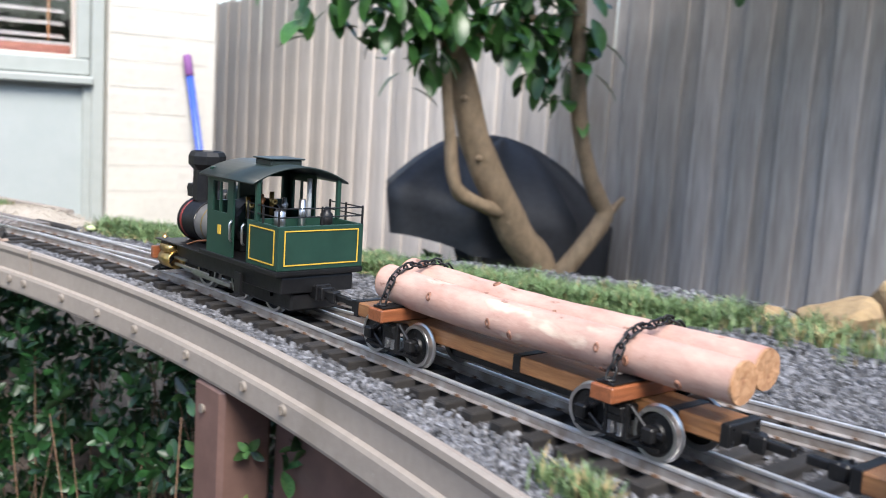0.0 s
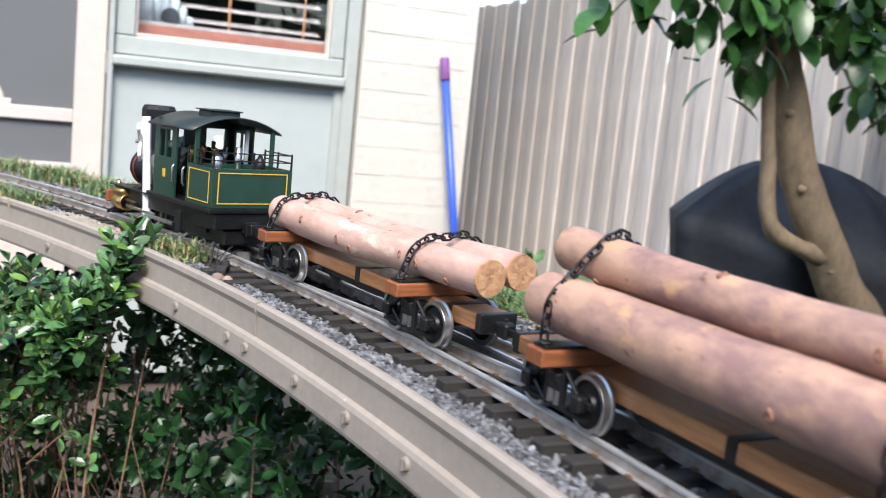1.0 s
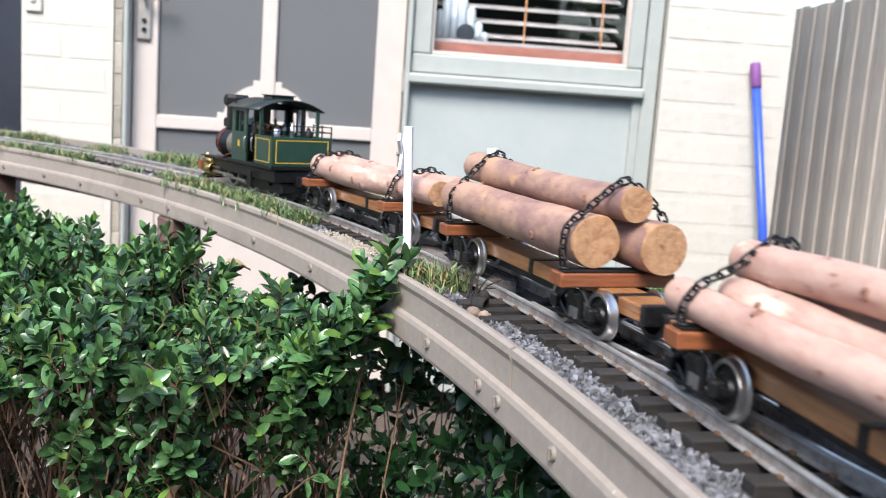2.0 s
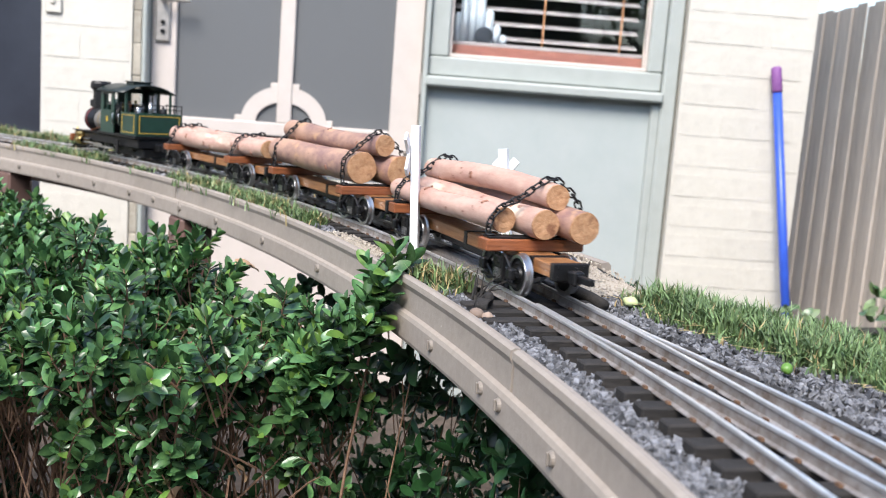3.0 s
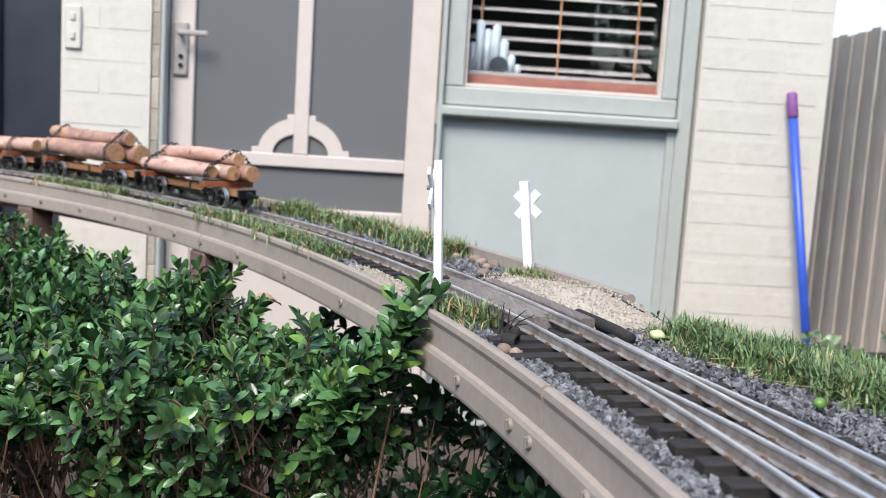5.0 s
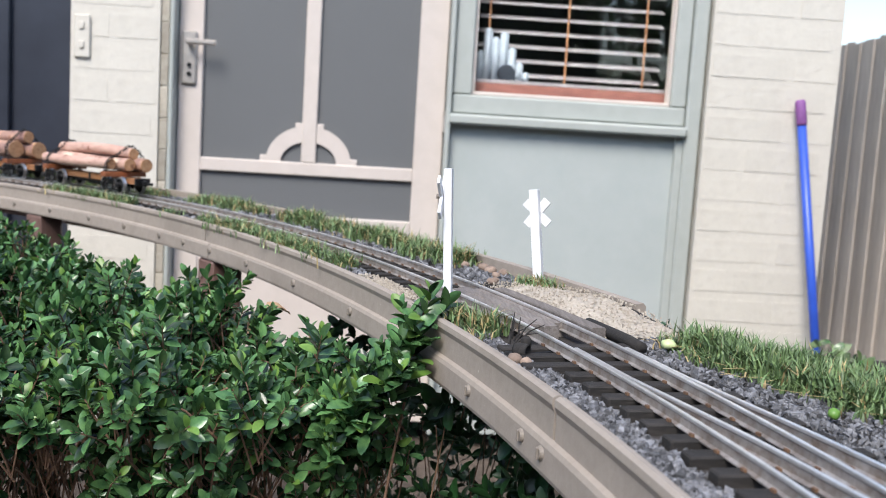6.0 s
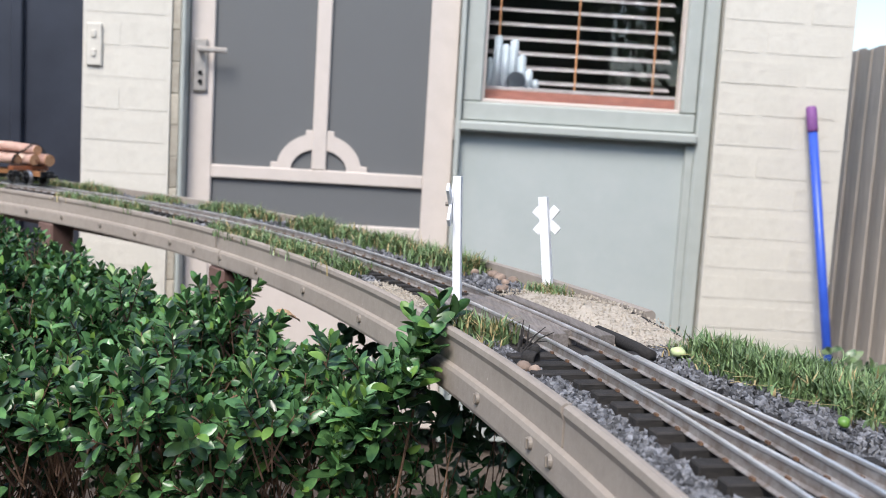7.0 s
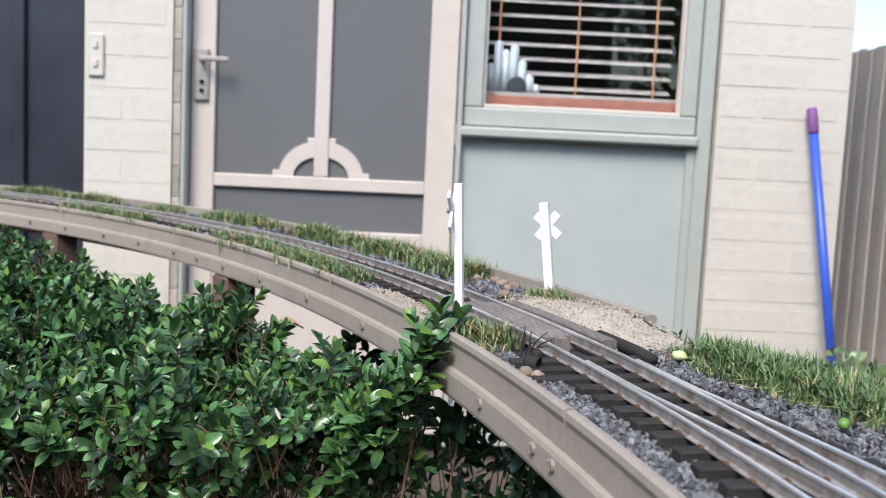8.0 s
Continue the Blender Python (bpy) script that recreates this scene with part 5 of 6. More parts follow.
for s0, s1, o0, o1 in ((0.705, 0.965, 0.043, 0.118), (0.88, 1.03, FO + 0.0095, -0.043)):
    rows = []
    for i in range(41):
        s = s0 + (s1 - s0) * i / 40
        row = []
        for j in range(17):
            o = o0 + (o1 - o0) * j / 16
            e = min(i, 40 - i, 2 * j, 2 * (16 - j)) / 5
            row.append(bm.verts.new(along(s + 0.01 * noise.noise(Vector((j * 0.5, s0, 1))), o, bed_height(s, o) + 0.005 * min(1, e) - 0.002 + 0.0016 * noise.noise(Vector((s * 130, o * 130, 2))))))
        rows.append(row)
    for a, b in zip(rows, rows[1:]):
        for j in range(16):
            bm.faces.new((a[j], a[j + 1], b[j + 1], b[j]))
bmesh.ops.recalc_face_normals(bm, faces=bm.faces)
tagged(obj("sand_road", bm, M_SAND, smooth=True), "pale sand heaped as a model road at the crossing", "sand", kind="structure")
stones("sand_grains", 3500, sand_place, 0.0013, M_SAND, "coarse pale sand grains on the model road", 3)


def pebble(p, r, seed, material=M_PEBBLE, name="pebble", label="small tan pebble lying on the ballast", squash=0.7):
    bm = bmesh.new()
    bmesh.ops.create_icosphere(bm, subdivisions=2, radius=r)
    for v in bm.verts:
        k = 1 + 0.3 * noise.noise(v.co / r * 0.9 + Vector((seed, 0, 0)))
        v.co = Vector((v.co.x * k, v.co.y * k, v.co.z * k * squash))
    bmesh.ops.transform(bm, matrix=Matrix.Translation(p), verts=bm.verts)
    return tagged(obj(name, bm, material, smooth=True), label, name.replace("_", " "))


rnd = random.Random(77)
for s, o, r in ((1.02, 0.106, 0.0065), (1.035, 0.098, 0.0075), (1.06, 0.104, 0.0065), (1.08, 0.092, 0.0055), (1.005, 0.088, 0.005), (0.965, 0.060, 0.0055), (0.975, 0.070, 0.0045), (1.10, 0.085, 0.005), (0.64, -0.058, 0.0045), (0.647, -0.064, 0.0055)):
    pebble(along(s, o, DECK + 0.006), r, rnd.random() * 50)
pebble(Vector((0.312, 0.99, 0.767)), 0.0055, 3, leaf_mat("green_seed", (0.45, 0.5, 0.28), (0.35, 0.42, 0.2)), "fallen_seed", "pale green fallen seed on the ballast", 0.7)
pebble(Vector((0.362, 0.822, 0.7665)), 0.0036, 4, M_LEAF_NEW, "green_fruit", "small unripe green fruit on the ballast", 0.95)

# dark twigs beside the points
tw = thing("twig_bundle", "charred black twigs beside the track", "twig")
rnd = random.Random(9)
for k in range(9):
    bm = bmesh.new()
    p = along(0.70 + rnd.uniform(-0.012, 0.012), -0.045 + rnd.uniform(-0.008, 0.006), 0.764)
    q = p + Vector((rnd.uniform(0.0, 0.022), rnd.uniform(-0.006, 0.014), rnd.uniform(0.006, 0.024)))
    tube(bm, [p, (p + q) / 2 + Vector((0, 0, 0.003)), q], [0.0007, 0.0006, 0.0003], 5)
    part("twig", bm, M_SLEEPER, tw)

# ---- leaves and grass ----
def leaf_template(length, width, fold=0.25, droop=0.2):
    """Vertices along +y, an oval folded on the midrib."""
    prof = [(0.0, 0.10), (0.20, 0.66), (0.45, 1.0), (0.70, 0.92), (0.90, 0.52)]
    vs = []
    for t, w in prof:
        z = -droop * length * t * t
        vs += [(-w * width / 2, t * length, z + fold * w * width / 2), (0, t * length, z), (w * width / 2, t * length, z + fold * w * width / 2)]
    vs.append((0, length, -droop * length))
    fs = []
    for i in range(4):
        a, b = 3 * i, 3 * (i + 1)
        fs += [(a, a + 1, b + 1, b), (a + 1, a + 2, b + 2, b + 1)]
    fs += [(12, 13, 15), (13, 14, 15)]
    return np.array(vs), fs


class Leaves:
    def __init__(self):
        self.v, self.f, self.m = [], [], []

    def add(self, tmpl, m, index=0):
        vs, fs = tmpl
        k = sum(len(x) for x in self.v) if not hasattr(self, "n") else self.n
        a = np.array(m)
        self.v.append(vs @ a[:3, :3].T + a[:3, 3])
        self.f += [tuple(k + i for i in f) for f in fs]
        self.m += [index] * len(fs)
        self.n = k + len(vs)

    def build(self, name, mats, parent=None, label=""):
        return mesh_from(name, np.concatenate(self.v).tolist(), self.f, None, parent, label, mats, self.m, True)


BOX = [leaf_template(l, w, f, d) for l, w, f, d in ((0.0215, 0.0102, 0.42, 0.10), (0.0190, 0.0098, 0.30, 0.24), (0.0240, 0.0108, 0.50, 0.04), (0.0150, 0.0080, 0.40, 0.08))]


def sprig(store, p, d, rnd, n, spread=1.0, size=1.0, fresh=0.06, idx=(0, 1)):
    """Opposite leaf pairs up a short shoot, opening outward."""
    d = d.normalized()
    side = d.orthogonal().normalized()
    for i in range(n):
        t = i / max(1, n - 1)
        base = p + d * (0.0052 * i * size)
        for h in (0, 1):
            a = (i % 2) * math.pi / 2 + h * math.pi + rnd.uniform(-0.4, 0.4)
            out = Matrix.Rotation(a, 3, d) @ side
            way = (d * (0.25 + 0.75 * t) + out * spread * (1.15 - 0.6 * t) + Vector((rnd.uniform(-.2, .2), rnd.uniform(-.2, .2), rnd.uniform(-.2, .2)))).normalized()
            y = way
            x = y.cross(d)
            x = x.normalized() if x.length > 0.05 else y.orthogonal().normalized()
            z = x.cross(y)
            k = size * rnd.uniform(0.75, 1.1) * (0.75 if i == n - 1 else 1.0)
            m = Matrix(((x.x * k, y.x * k, z.x * k, base.x), (x.y * k, y.y * k, z.y * k, base.y), (x.z * k, y.z * k, z.z * k, base.z), (0, 0, 0, 1)))
            store.add(BOX[rnd.randrange(4)], m, idx[1] if (rnd.random() < fresh + (0.12 if i == n - 1 else 0)) else idx[0])


rnd = random.Random(42)


def hedge_top(x, y):
    return 0.713 - 0.020 * min(1, max(0, (x + 0.10) / 0.13)) + 0.028 * noise.noise(Vector((x * 7, y * 7, 3))) + 0.014 * noise.noise(Vector((x * 22, y * 22, 9)))


def hedge_front(x, z):
    return 1.03 + 0.05 * noise.noise(Vector((x * 6, z * 6, 4))) + 0.03 * noise.noise(Vector((x * 17, z * 17, 8))) - 0.30 * min(0, x + 0.10) * (-1) * 0.2


def inside(x, y, gap=0.025):
    return math.hypot(x - CX, y - CY) < EDGE - gap


hedge = thing("hedge", "clipped box hedge with small glossy green leaves", "hedge")
leaves = Leaves()
stems = bmesh.new()


def shoot_up(base, tip_dir, rnd, pairs, size, fresh):
    """A leafy upright shoot on its own thin stem."""
    d = tip_dir.normalized()
    sprig(leaves, base, d, rnd, pairs, rnd.uniform(0.62, 0.95), size, fresh)
    foot = base - d * 0.035 + Vector((rnd.gauss(0, 0.006), 0.006, -0.012))
    tube(stems, [foot, base, base + d * 0.0052 * pairs * size], [0.0010, 0.0008, 0.0005], 4, caps=False)


# the clipped top: branch heads, each a fan of shoots at its own height
heads = 0
while heads < 860:
    x, y = rnd.uniform(-0.95, 0.16), rnd.uniform(1.0, 2.0)
    if not inside(x, y) or y < hedge_front(x, 0.7) or y > 1.36 + max(0.0, -x - 0.05) * 1.1:
        continue
    heads += 1
    edge = max(0, 1 - (y - hedge_front(x, 0.7)) / 0.10)
    top = hedge_top(x, y) + rnd.gauss(-0.004, 0.013)
    tall = rnd.random() < 0.10
    for _ in range(rnd.choice((4, 5, 6, 7))):
        fx, fy = rnd.gauss(0, 0.45), rnd.gauss(-0.40 * edge, 0.45)
        p = Vector((x + fx * 0.030, y + fy * 0.030, top - 0.020 - 0.012 * math.hypot(fx, fy) + (0.016 if tall else 0) + rnd.gauss(0, 0.005)))
        shoot_up(p, Vector((fx, fy, 1.0)), rnd, rnd.choice((4, 5, 6, 7)), rnd.uniform(0.58, 0.96), 0.06)
# the front face: outward fans in patches, with bare stems between
for _ in range(760):
    x = rnd.uniform(-0.75, 0.16)
    z = 0.70 - 0.42 * rnd.random() ** 1.1
    y = hedge_front(x, z) + abs(rnd.gauss(0, 0.030)) + max(0, 0.62 - z) * 0.12
    if not inside(x, y, 0.02) or noise.noise(Vector((x * 9, z * 11, 20))) > -0.10 + 5.0 * max(0, z - 0.60):
        continue
    for _ in range(rnd.choice((3, 4, 5))):
        d = Vector((rnd.gauss(0, 0.5), rnd.gauss(-0.7, 0.3), rnd.gauss(0.75, 0.3)))
        shoot_up(Vector((x + rnd.gauss(0, 0.012), y + rnd.gauss(0, 0.010), z + rnd.gauss(0, 0.014))), d, rnd, rnd.choice((3, 4, 5)), rnd.uniform(0.60, 0.98), 0.03)
# inner leaves take the dark green, which paints in the hedge's inner shade
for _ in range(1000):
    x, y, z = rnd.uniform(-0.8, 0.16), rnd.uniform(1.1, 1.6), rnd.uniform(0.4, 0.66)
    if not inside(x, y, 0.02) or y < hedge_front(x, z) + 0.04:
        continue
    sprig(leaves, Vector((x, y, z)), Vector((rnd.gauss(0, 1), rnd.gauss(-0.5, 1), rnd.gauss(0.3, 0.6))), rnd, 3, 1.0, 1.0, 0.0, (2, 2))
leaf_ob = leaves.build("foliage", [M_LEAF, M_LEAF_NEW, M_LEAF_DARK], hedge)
tagged(leaf_ob, "small glossy oval leaves", kind="stuff")
for _ in range(620):
    x = rnd.uniform(-0.8, 0.09)
    y = hedge_front(x, 0.5) + rnd.uniform(0.02, 0.30)
    if not inside(x, y, 0.03):
        continue
    b = Vector((x + rnd.uniform(-0.06, 0.06), y + rnd.uniform(-0.02, 0.06), 0.0))
    t = Vector((x + rnd.uniform(-0.05, 0.05), y, rnd.uniform(0.55, 0.69)))
    mid = (b + t) / 2 + Vector((rnd.uniform(-0.07, 0.07), rnd.uniform(-0.03, 0.03), 0.1))
    r = rnd.uniform(0.0006, 0.0018)
    tube(stems, bez([b, mid, t], 4), [r * (1.3 - 0.1 * i) for i in range(9)], 5)
tagged(part("stem", stems, M_TWIG, hedge, "bare brown hedge stems"), kind="stuff")

# a tall sprig standing against the fascia
shoot = thing("hedge_shoot", "tall fresh box shoot against the railway edging", "shrub shoot")
sl = Leaves()
for p, d, n, sz in ((Vector((0.134, 1.062, 0.753)), Vector((0.10, 0, 1)), 6, 1.15), (Vector((0.124, 1.058, 0.750)), Vector((-0.4, -0.1, 1)), 5, 1.1),
                    (Vector((0.139, 1.058, 0.758)), Vector((0.55, 0.0, 0.9)), 4, 1.15), (Vector((0.130, 1.050, 0.755)), Vector((0.2, -0.5, 0.9)), 4, 1.1)):
    sprig(sl, p, d, rnd, n, 0.9, sz, 0.15)
for _ in range(46):
    x = rnd.uniform(0.055, 0.122)
    z = 0.660 + 1.0 * (x - 0.055) + rnd.uniform(-0.02, 0.02)
    sprig(sl, Vector((x, 1.035 + rnd.gauss(0, 0.014), z)), Vector((rnd.gauss(0.1, 0.3), rnd.gauss(-0.3, 0.3), 1)), rnd, rnd.choice((3, 4, 5)), 0.8, rnd.uniform(0.85, 1.2), 0.10)
tagged(sl.build("foliage", [M_LEAF, M_LEAF_NEW], shoot), kind="stuff")
bm = bmesh.new()
tube(bm, bez([(0.09, 1.03, 0.0), (0.10, 1.04, 0.5), (0.122, 1.058, 0.70), (0.134, 1.062, 0.775)], 5), [0.0017 - 0.00006 * i for i in range(16)], 6)
part("stem", bm, M_TWIG, shoot)

# shrub under and beyond the deck, with shade put into its leaf colour
under = thing("shrub", "straggly shrub under the railway, shade painted into part of its leaves", "shrub")
ul = Leaves()
us = bmesh.new()
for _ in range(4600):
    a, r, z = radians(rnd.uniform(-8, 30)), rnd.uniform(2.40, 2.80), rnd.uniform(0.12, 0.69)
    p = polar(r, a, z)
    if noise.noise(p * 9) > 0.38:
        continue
    # past 6.5 degrees the dark green paints in the deck's shade
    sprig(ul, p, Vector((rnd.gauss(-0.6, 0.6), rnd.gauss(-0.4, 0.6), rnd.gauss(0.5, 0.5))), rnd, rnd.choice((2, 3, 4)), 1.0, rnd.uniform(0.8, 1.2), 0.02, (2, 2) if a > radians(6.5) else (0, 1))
for _ in range(110):
    a, r = radians(rnd.uniform(-8, 28)), rnd.uniform(2.38, 2.60)
    b = polar(r, a, 0.0)
    t = polar(r + rnd.uniform(-0.05, 0.05), a + rnd.uniform(-0.03, 0.03), rnd.uniform(0.5, 0.70))
    tube(us, [b, (b + t) / 2 + Vector((rnd.uniform(-0.07, 0.07), rnd.uniform(-0.07, 0.07), 0)), t], [0.0015, 0.0011, 0.0006], 5)
tagged(ul.build("foliage", [M_LEAF, M_LEAF_NEW, M_LEAF_DARK], under), "green leaves, darkened where the hollow under the deck is shaded", kind="stuff")
tagged(part("stem", us, M_TWIG, under, "thin brown stems"), kind="stuff")

bm = bmesh.new()
for _ in range(45):
    p = Vector((rnd.uniform(-0.30, -0.175), 1.0 + rnd.uniform(0.0, 0.05), rnd.uniform(0.56, 0.68)))
    d = Vector((rnd.gauss(0, 0.5), rnd.gauss(-0.1, 0.3), rnd.gauss(0.8, 0.5))) * 0.016
    tube(bm, [p - d, p + Vector((rnd.uniform(-0.006, 0.006), 0, 0)), p + d], [0.0010, 0.0008, 0.0004], 5)
tagged(part("dry_twig", bm, M_TWIG, hedge, "dry tan twigs"), kind="stuff")

# dry leaves caught in the hedge
for k, (x, y, z, sz) in enumerate(((-0.030, 1.33, 0.713, 0.03), (-0.045, 1.315, 0.700, 0.022), (-0.205, 1.06, 0.655, 0.034), (-0.02, 1.04, 0.585, 0.03), (-0.215, 1.03, 0.60, 0.022), (0.02, 1.05, 0.60, 0.018))):
    bm = bmesh.new()
    vs, fs = leaf_template(sz, sz * 0.6, 0.5, 0.5)
    bvs = [bm.verts.new(v) for v in vs.tolist()]
    for f in fs:
        bm.faces.new([bvs[i] for i in f])
    bmesh.ops.subdivide_edges(bm, edges=bm.edges, cuts=1, use_grid_fill=True)
    for v in bm.verts:
        v.co.z += 0.0025 * noise.noise(v.co * 130 + Vector((k * 5, 0, 0)))
    ob = obj("dry_leaf", bm, M_DEADLEAF, smooth=True)
    ob.matrix_basis = pose(x, y, z, rnd.uniform(-60, 60), rnd.uniform(-50, 50), rnd.uniform(0, 360))
    tagged(ob, "dry curled tan leaf caught in the hedge", "leaf", group="dry leaves")

# ---- grass tufts on the bed ----
def blades(store, p, n, height, rnd, spread, width=0.0009, dry=0.1, lean=0.8):
    for _ in range(int(n * 2.2)):
        a = rnd.uniform(0, 6.283)
        q = p + Vector((rnd.gauss(0, spread), rnd.gauss(0, spread), 0))
        h = height * rnd.uniform(0.5, 1.1)
        d = Vector((math.cos(a), math.sin(a), 0))
        k = rnd.uniform(0.05, lean) * h
        w = Vector((-d.y, d.x, 0)) * width * rnd.uniform(0.7, 1.2)
        m1, m2 = q + Vector((0, 0, h * 0.55)) + d * k * 0.35, q + Vector((0, 0, h * (1 - 0.3 * k / h))) + d * k * 1.4
        i = len(store[0])
        store[0] += [tuple(q - w), tuple(q + w), tuple(m1 - w * 0.9), tuple(m1 + w * 0.9), tuple(m2)]
        store[1] += [(i, i + 1, i + 3, i + 2), (i + 2, i + 3, i + 4)]
        c = 1 if rnd.random() < dry else 0
        store[2] += [c, c]


def grass(name, spots, label, seed, **kw):
    rnd = random.Random(seed)
    st = [[], [], []]
    for s, o, n, h, sp in spots:
        blades(st, along(s, o, bed_height(s, o) + 0.001), n, h, rnd, sp, **kw)
    return tagged(mesh_from(name, st[0], st[1], None, mats=[M_GRASS, M_GRASS_DRY], index=st[2]), label, "grass", kind="stuff")


rnd = random.Random(4)
# broad bank behind the points
bank = []
while len(bank) < 1150:
    s = rnd.uniform(-0.02, 0.690)
    lo = 0.078 + 0.42 * max(0, 0.62 - s) ** 1.2
    o = lo + abs(rnd.gauss(0, 0.045))
    if o < back_offset(s) - 0.004 and o < lo + 0.14:
        bank.append((s, o, 9, 0.0225 if o > lo + 0.012 else 0.013, 0.006))
grass("grass_bank", bank, "dense fine green grass bank behind the track", 21, dry=0.05)
back = []
for _ in range(1000):
    s = rnd.uniform(1.09, 3.4)
    n = noise.noise(Vector((s * 6, 3, 1)))
    if n < -0.12 and s > 1.35:
        continue
    back.append((s, 0.098 + rnd.gauss(0, 0.010), 9, rnd.uniform(0.012, 0.022) * (1.35 if n > 0.15 else 1.0), 0.007))
for s0, s1, n in ((1.10, 1.20, 60), (1.24, 1.34, 50), (1.49, 1.56, 45)):
    for _ in range(n):
        back.append((rnd.uniform(s0, s1), 0.097 + rnd.gauss(0, 0.011), 10, rnd.uniform(0.018, 0.031), 0.007))
grass("grass_verge", back, "short patchy green grass along the back edge", 22, dry=0.18)
front = []
for s0, s1, n in ((1.08, 1.16, 34), (1.19, 1.31, 85), (1.36, 1.48, 85), (1.50, 1.54, 10), (1.63, 1.66, 8), (1.80, 2.08, 130), (2.3, 3.2, 120)):
    for _ in range(n):
        front.append((rnd.uniform(s0, s1), -0.054 + rnd.gauss(0, 0.008), 8, rnd.uniform(0.010, 0.023), 0.006))
grass("grass_tufts", front, "low green tufts inside the railway edging", 23, dry=0.15)
near = []
for _ in range(34):
    near.append((rnd.gauss(0.765, 0.018), rnd.gauss(-0.050, 0.006), 9, rnd.uniform(0.010, 0.024), 0.005))
for _ in range(26):
    near.append((rnd.gauss(0.945, 0.014), rnd.gauss(0.098, 0.007), 9, rnd.uniform(0.008, 0.016), 0.005))
for _ in range(14):
    near.append((rnd.gauss(-0.225, 0.012), rnd.gauss(-0.075, 0.005), 9, rnd.uniform(0.014, 0.026), 0.005))
for _ in range(40):
    near.append((rnd.gauss(-0.09, 0.04), rnd.gauss(0.385, 0.03), 9, rnd.uniform(0.012, 0.028), 0.007))
grass("grass_clumps", near, "mossy green clumps beside the crossing signs", 24, dry=0.25)
straw = [[], [], []]
for _ in range(130):
    s = rnd.uniform(0.2, 0.7)
    p = along(s, 0.062 + 0.42 * max(0, 0.62 - s) ** 1.2 + abs(rnd.gauss(0, 0.02)), DECK + 0.008)
    a = rnd.uniform(0, 6.28)
    d = Vector((math.cos(a), math.sin(a), rnd.uniform(-0.05, 0.15))) * rnd.uniform(0.006, 0.02)
    w = Vector((-d.y, d.x, 0)).normalized() * 0.0006
    i = len(straw[0])
    straw[0].extend([tuple(p - w), tuple(p + w), tuple(p + d + w), tuple(p + d - w)])
    straw[1].append((i, i + 1, i + 2, i + 3))
tagged(mesh_from("straw_litter", straw[0], straw[1], M_GRASS_DRY), "dry straw bits fallen on the ballast", "litter", kind="stuff")

# ---- garden behind: tree, cover, stones, plants ----
tree = thing("tree", "small garden tree with smooth tan bark and glossy leaves", "tree")
bm = bmesh.new()
trunk = bez([(1.66, 1.62, 0.30), (1.605, 1.60, 0.54), (1.518, 1.60, 0.645), (1.434, 1.60, 0.77), (1.384, 1.60, 0.85), (1.34, 1.60, 0.965), (1.287, 1.60, 1.115), (1.265, 1.6, 1.25), (1.25, 1.6, 1.5)], 4)
tube(bm, trunk, [0.048 - 0.0007 * i for i in range(len(trunk))], 14, 0.25, 2)
for kp, ka in ((9, 2.4), (15, 3.0), (20, 4.4)):
    bmesh.ops.create_icosphere(bm, subdivisions=2, radius=0.009, matrix=Matrix.Translation(trunk[kp] + Vector((-0.024, -0.024, 0.0))))
part("trunk", bm, M_TREE, tree, smooth=True)
for pts, r0, r1 in (([(1.62, 1.58, 0.50), (1.66, 1.52, 0.60), (1.72, 1.5, 0.695), (1.69, 1.5, 0.75), (1.653, 1.5, 0.81), (1.605, 1.5, 0.955), (1.575, 1.5, 1.22), (1.55, 1.5, 1.5)], 0.026, 0.016),
                    ([(1.72, 1.5, 0.69), (1.745, 1.49, 0.72), (1.765, 1.48, 0.745)], 0.014, 0.006),
                    ([(1.47, 1.59, 0.70), (1.40, 1.585, 0.715), (1.325, 1.58, 0.745), (1.30, 1.58, 0.79), (1.287, 1.58, 0.88), (1.268, 1.58, 0.98), (1.25, 1.58, 1.15)], 0.02, 0.011),
                    ([(1.287, 1.6, 1.11), (1.18, 1.55, 1.17), (1.05, 1.5, 1.22)], 0.012, 0.006),
                    ([(1.30, 1.6, 1.08), (1.45, 1.58, 1.15), (1.62, 1.55, 1.18)], 0.012, 0.006)):
    bm = bmesh.new()
    c = bez(pts, 4)
    tube(bm, c, [r0 + (r1 - r0) * i / (len(c) - 1) for i in range(len(c))], 10, 0.25, 5)
    part("limb", bm, M_TREE, tree, smooth=True)
TL = [leaf_template(0.078, 0.037, 0.25, 0.35), leaf_template(0.062, 0.032, 0.3, 0.2)]
tl = Leaves()
rnd = random.Random(8)


def crown(cx, cy, cz, sx, sy, sz, n):
    for _ in range(n):
        p = Vector((rnd.gauss(cx, sx), rnd.gauss(cy, sy), rnd.gauss(cz, sz)))
        d = Vector((rnd.gauss(0, 1), rnd.gauss(-0.3, 1), rnd.gauss(-0.7, 0.6))).normalized()
        x = d.cross(Vector((0, 0, 1))).normalized()
        z = x.cross(d)
        k = rnd.uniform(0.7, 1.15)
        m = Matrix(((x.x * k, d.x * k, z.x * k, p.x), (x.y * k, d.y * k, z.y * k, p.y), (x.z * k, d.z * k, z.z * k, p.z), (0, 0, 0, 1)))
        tl.add(TL[rnd.randrange(2)], m, 1 if rnd.random() < 0.1 else 0)


crown(1.08, 1.56, 1.16, 0.10, 0.06, 0.045, 110)
crown(1.19, 1.57, 1.08, 0.035, 0.04, 0.05, 26)
crown(1.27, 1.54, 1.14, 0.06, 0.05, 0.035, 36)
crown(1.42, 1.54, 1.16, 0.06, 0.05, 0.04, 40)
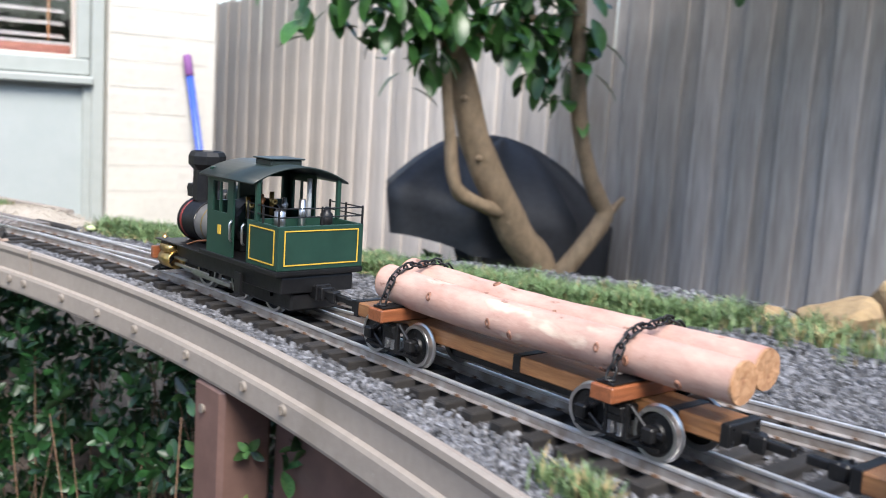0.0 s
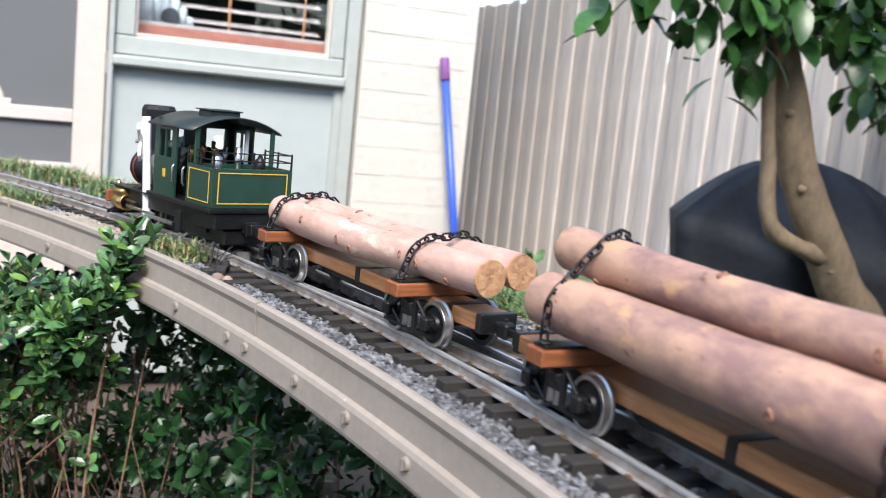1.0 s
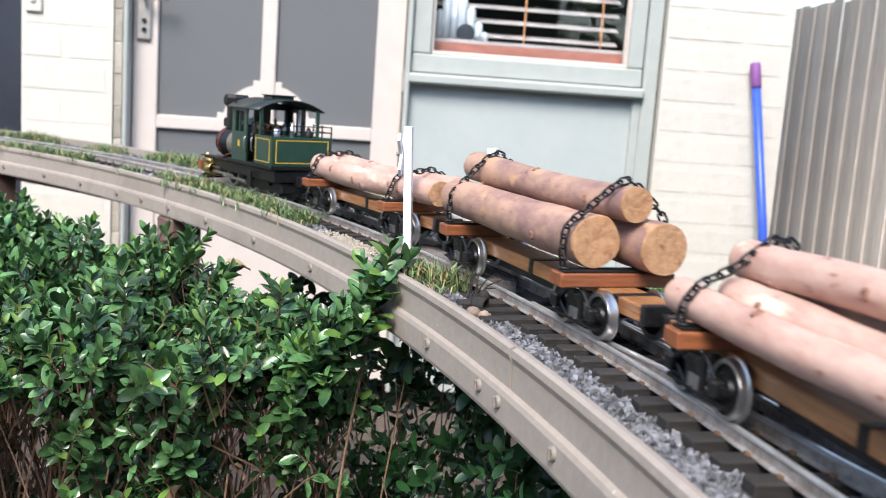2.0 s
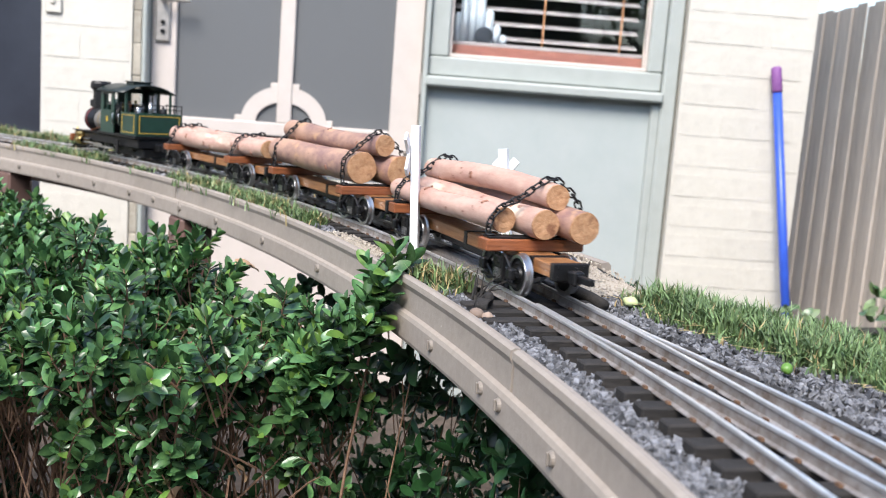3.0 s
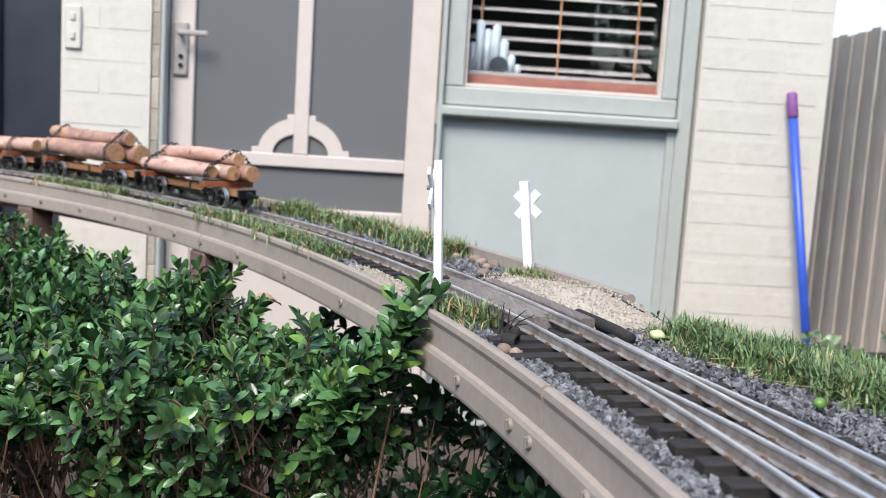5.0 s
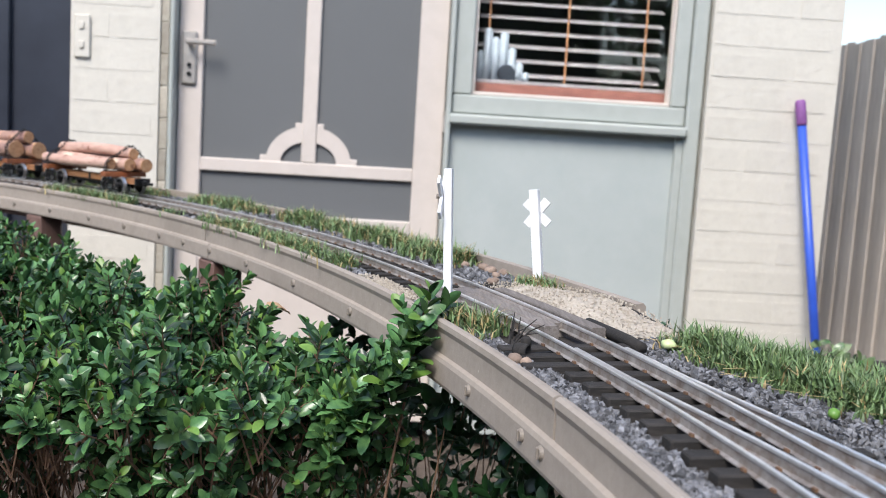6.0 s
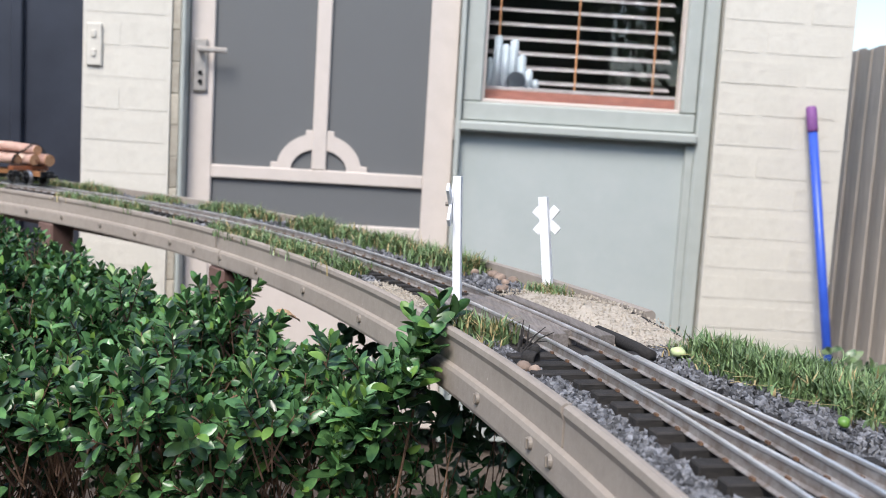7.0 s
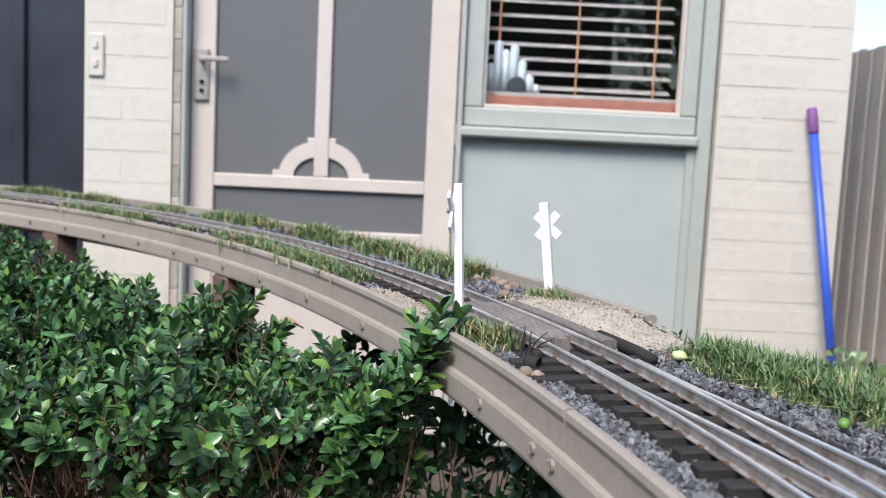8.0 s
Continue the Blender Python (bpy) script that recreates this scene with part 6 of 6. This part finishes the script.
crown(1.60, 1.52, 1.09, 0.035, 0.04, 0.05, 40)
crown(1.52, 1.52, 1.20, 0.05, 0.05, 0.04, 30)
crown(1.86, 1.93, 1.08, 0.05, 0.05, 0.05, 48)
crown(1.47, 1.53, 1.13, 0.04, 0.03, 0.03, 24)
# unseen overhead foliage, added to shade the fence and its right side
crown(1.35, 1.50, 1.50, 0.25, 0.15, 0.10, 350)
crown(1.6, 0.75, 1.62, 0.25, 0.35, 0.10, 1100)
tagged(tl.build("crown", [M_TREELEAF, M_LEAF_DARK], tree), "glossy dark green leaves", kind="stuff")

# black cover: a sheet hung over a ribbed frame, straight-edged between the rib tips, with a hanging hem
cover = thing("canvas_cover", "black canvas cover draped over a round garden frame", "cover")
bm = bmesh.new()
apex = Vector((1.67, 1.86, 0.872))
TIPS = [(1.26, 1.80, 0.735), (1.44, 1.66, 0.690), (1.72, 1.60, 0.665), (1.92, 1.66, 0.640), (2.00, 1.84, 0.650), (1.92, 2.04, 0.690), (1.68, 2.12, 0.720), (1.40, 2.02, 0.735)]
ring = []
for k in range(8):
    a, b = Vector(TIPS[k]), Vector(TIPS[(k + 1) % 8])
    for q in range(6):
        c = a.lerp(b, q / 6)
        c = c.lerp(Vector((apex.x, apex.y, c.z)), 0.10 * math.sin(math.pi * q / 6))
        ring.append((c, math.sin(math.pi * q / 6)))
rows = []
for i in range(13):
    t = i / 12
    row = []
    for c, v in ring:
        if t <= 0.75:
            u = t / 0.75
            p = apex.lerp(c, u)
            p.z += 0.05 * math.sin(math.pi * u) - 0.02 * v * math.sin(math.pi * u)
        else:
            u = (t - 0.75) / 0.25
            p = c + Vector((0, 0, -0.115 * u - (0.14 * u if c.x > 1.7 else 0.0)))
            p += Vector((apex.x - c.x, apex.y - c.y, 0)) * 0.05 * u
        p.z += 0.006 * noise.noise(p * 9)
        row.append(bm.verts.new(p))
    rows.append(row)
for a, b in zip(rows, rows[1:]):
    for j in range(48):
        bm.faces.new((a[j], b[j], b[(j + 1) % 48], a[(j + 1) % 48]))
bmesh.ops.remove_doubles(bm, verts=bm.verts, dist=0.0005)
bmesh.ops.recalc_face_normals(bm, faces=bm.faces)
part("canopy", bm, M_COVER, cover, smooth=True)
bm = bmesh.new()
slab(bm, 1.50, 1.515, 1.72, 1.735, 0.33, 0.70, 0.003)
part("leg", bm, M_METAL, cover, "grey metal leg")
bm = bmesh.new()
slab(bm, 1.66, 1.93, 1.70, 2.0, 0.33, 0.66, 0.03)
part("base", bm, M_COVER, cover)

# flat sandstone pieces edging the bed
for k, (x, y, z, sx, sy, sz, rz) in enumerate(((0.835, 0.285, 0.752, 0.048, 0.042, 0.036, 20), (0.905, 0.25, 0.758, 0.050, 0.045, 0.042, 65), (0.80, 0.335, 0.744, 0.030, 0.026, 0.022, -15), (0.74, 0.50, 0.722, 0.07, 0.045, 0.022, 50), (0.95, 0.10, 0.745, 0.07, 0.06, 0.04, 0))):
    bm = bmesh.new()
    bmesh.ops.create_icosphere(bm, subdivisions=3, radius=1)
    # broken faces: cut by random planes, then roughened
    rr = random.Random(60 + k)
    planes = [(Vector((rr.gauss(0, 1), rr.gauss(0, 1), rr.gauss(0, 0.8))).normalized(), rr.uniform(0.55, 0.85)) for _ in range(11)]
    for v in bm.verts:
        p = v.co.copy()
        for n, d in planes:
            over = p.dot(n) - d
            if over > 0:
                p -= n * over
        p *= 1 + 0.05 * noise.noise(p * 5 + Vector((k * 3, 0, 0)))
        v.co = Vector((p.x * sx * 1.25, p.y * sy * 1.25, p.z * sz * 1.25))
    bmesh.ops.transform(bm, matrix=pose(x, y, z, 0, 0, rz), verts=bm.verts)
    tagged(obj("sandstone_rock", bm, M_ROCK), "rough yellow-brown sandstone rock edging the garden", "rock", group="edging rocks")

# low leafy plants behind the railway
pl = Leaves()
rnd = random.Random(15)
LB = [leaf_template(0.04, 0.022, 0.2, 0.5), leaf_template(0.03, 0.02, 0.2, 0.4)]
gp = thing("garden_plants", "bright green leafy plants behind the railway", "plants")
for _ in range(520):
    x, y = rnd.uniform(1.02, 1.55), rnd.uniform(1.15, 2.5)
    top = 0.45 + 0.10 * noise.noise(Vector((x * 4, y * 4, 7))) + 0.05 * (x > 1.2)
    p = Vector((x, y, rnd.uniform(0.36, max(0.42, top))))
    for k in range(6):
        d = Vector((rnd.gauss(0, 1), rnd.gauss(0, 1), rnd.uniform(0.1, 1.0))).normalized()
        sx_ = d.orthogonal().normalized()
        zz = sx_.cross(d)
        m = Matrix(((sx_.x, d.x, zz.x, p.x), (sx_.y, d.y, zz.y, p.y), (sx_.z, d.z, zz.z, p.z), (0, 0, 0, 1)))
        pl.add(LB[rnd.randrange(2)], m, 1 if rnd.random() < 0.3 else 0)
tagged(pl.build("foliage", [M_GRASS, M_LEAF], gp), kind="stuff")


def motions():
    """All that moves: the train along its line, and its wheels."""
    times = [i / 10 for i in range(81)]
    for ob, off, half in MOVERS:
        k = LOCO_SCALE if ob == loco else TRAIN
        ob.scale = (k, k, k)
        walk(ob, [(t, frame_pose(lead(t) + off + slack(t, off), half * TRAIN)) for t in times])
    steps = [i / FPS for i in range(241)]
    for axle, rest, r in ROLLERS:
        walk(axle, [(t, rest @ pose(0, 0, 0, -math.degrees((lead(t) - lead(0)) / (r * TRAIN)))) for t in steps])


motions()
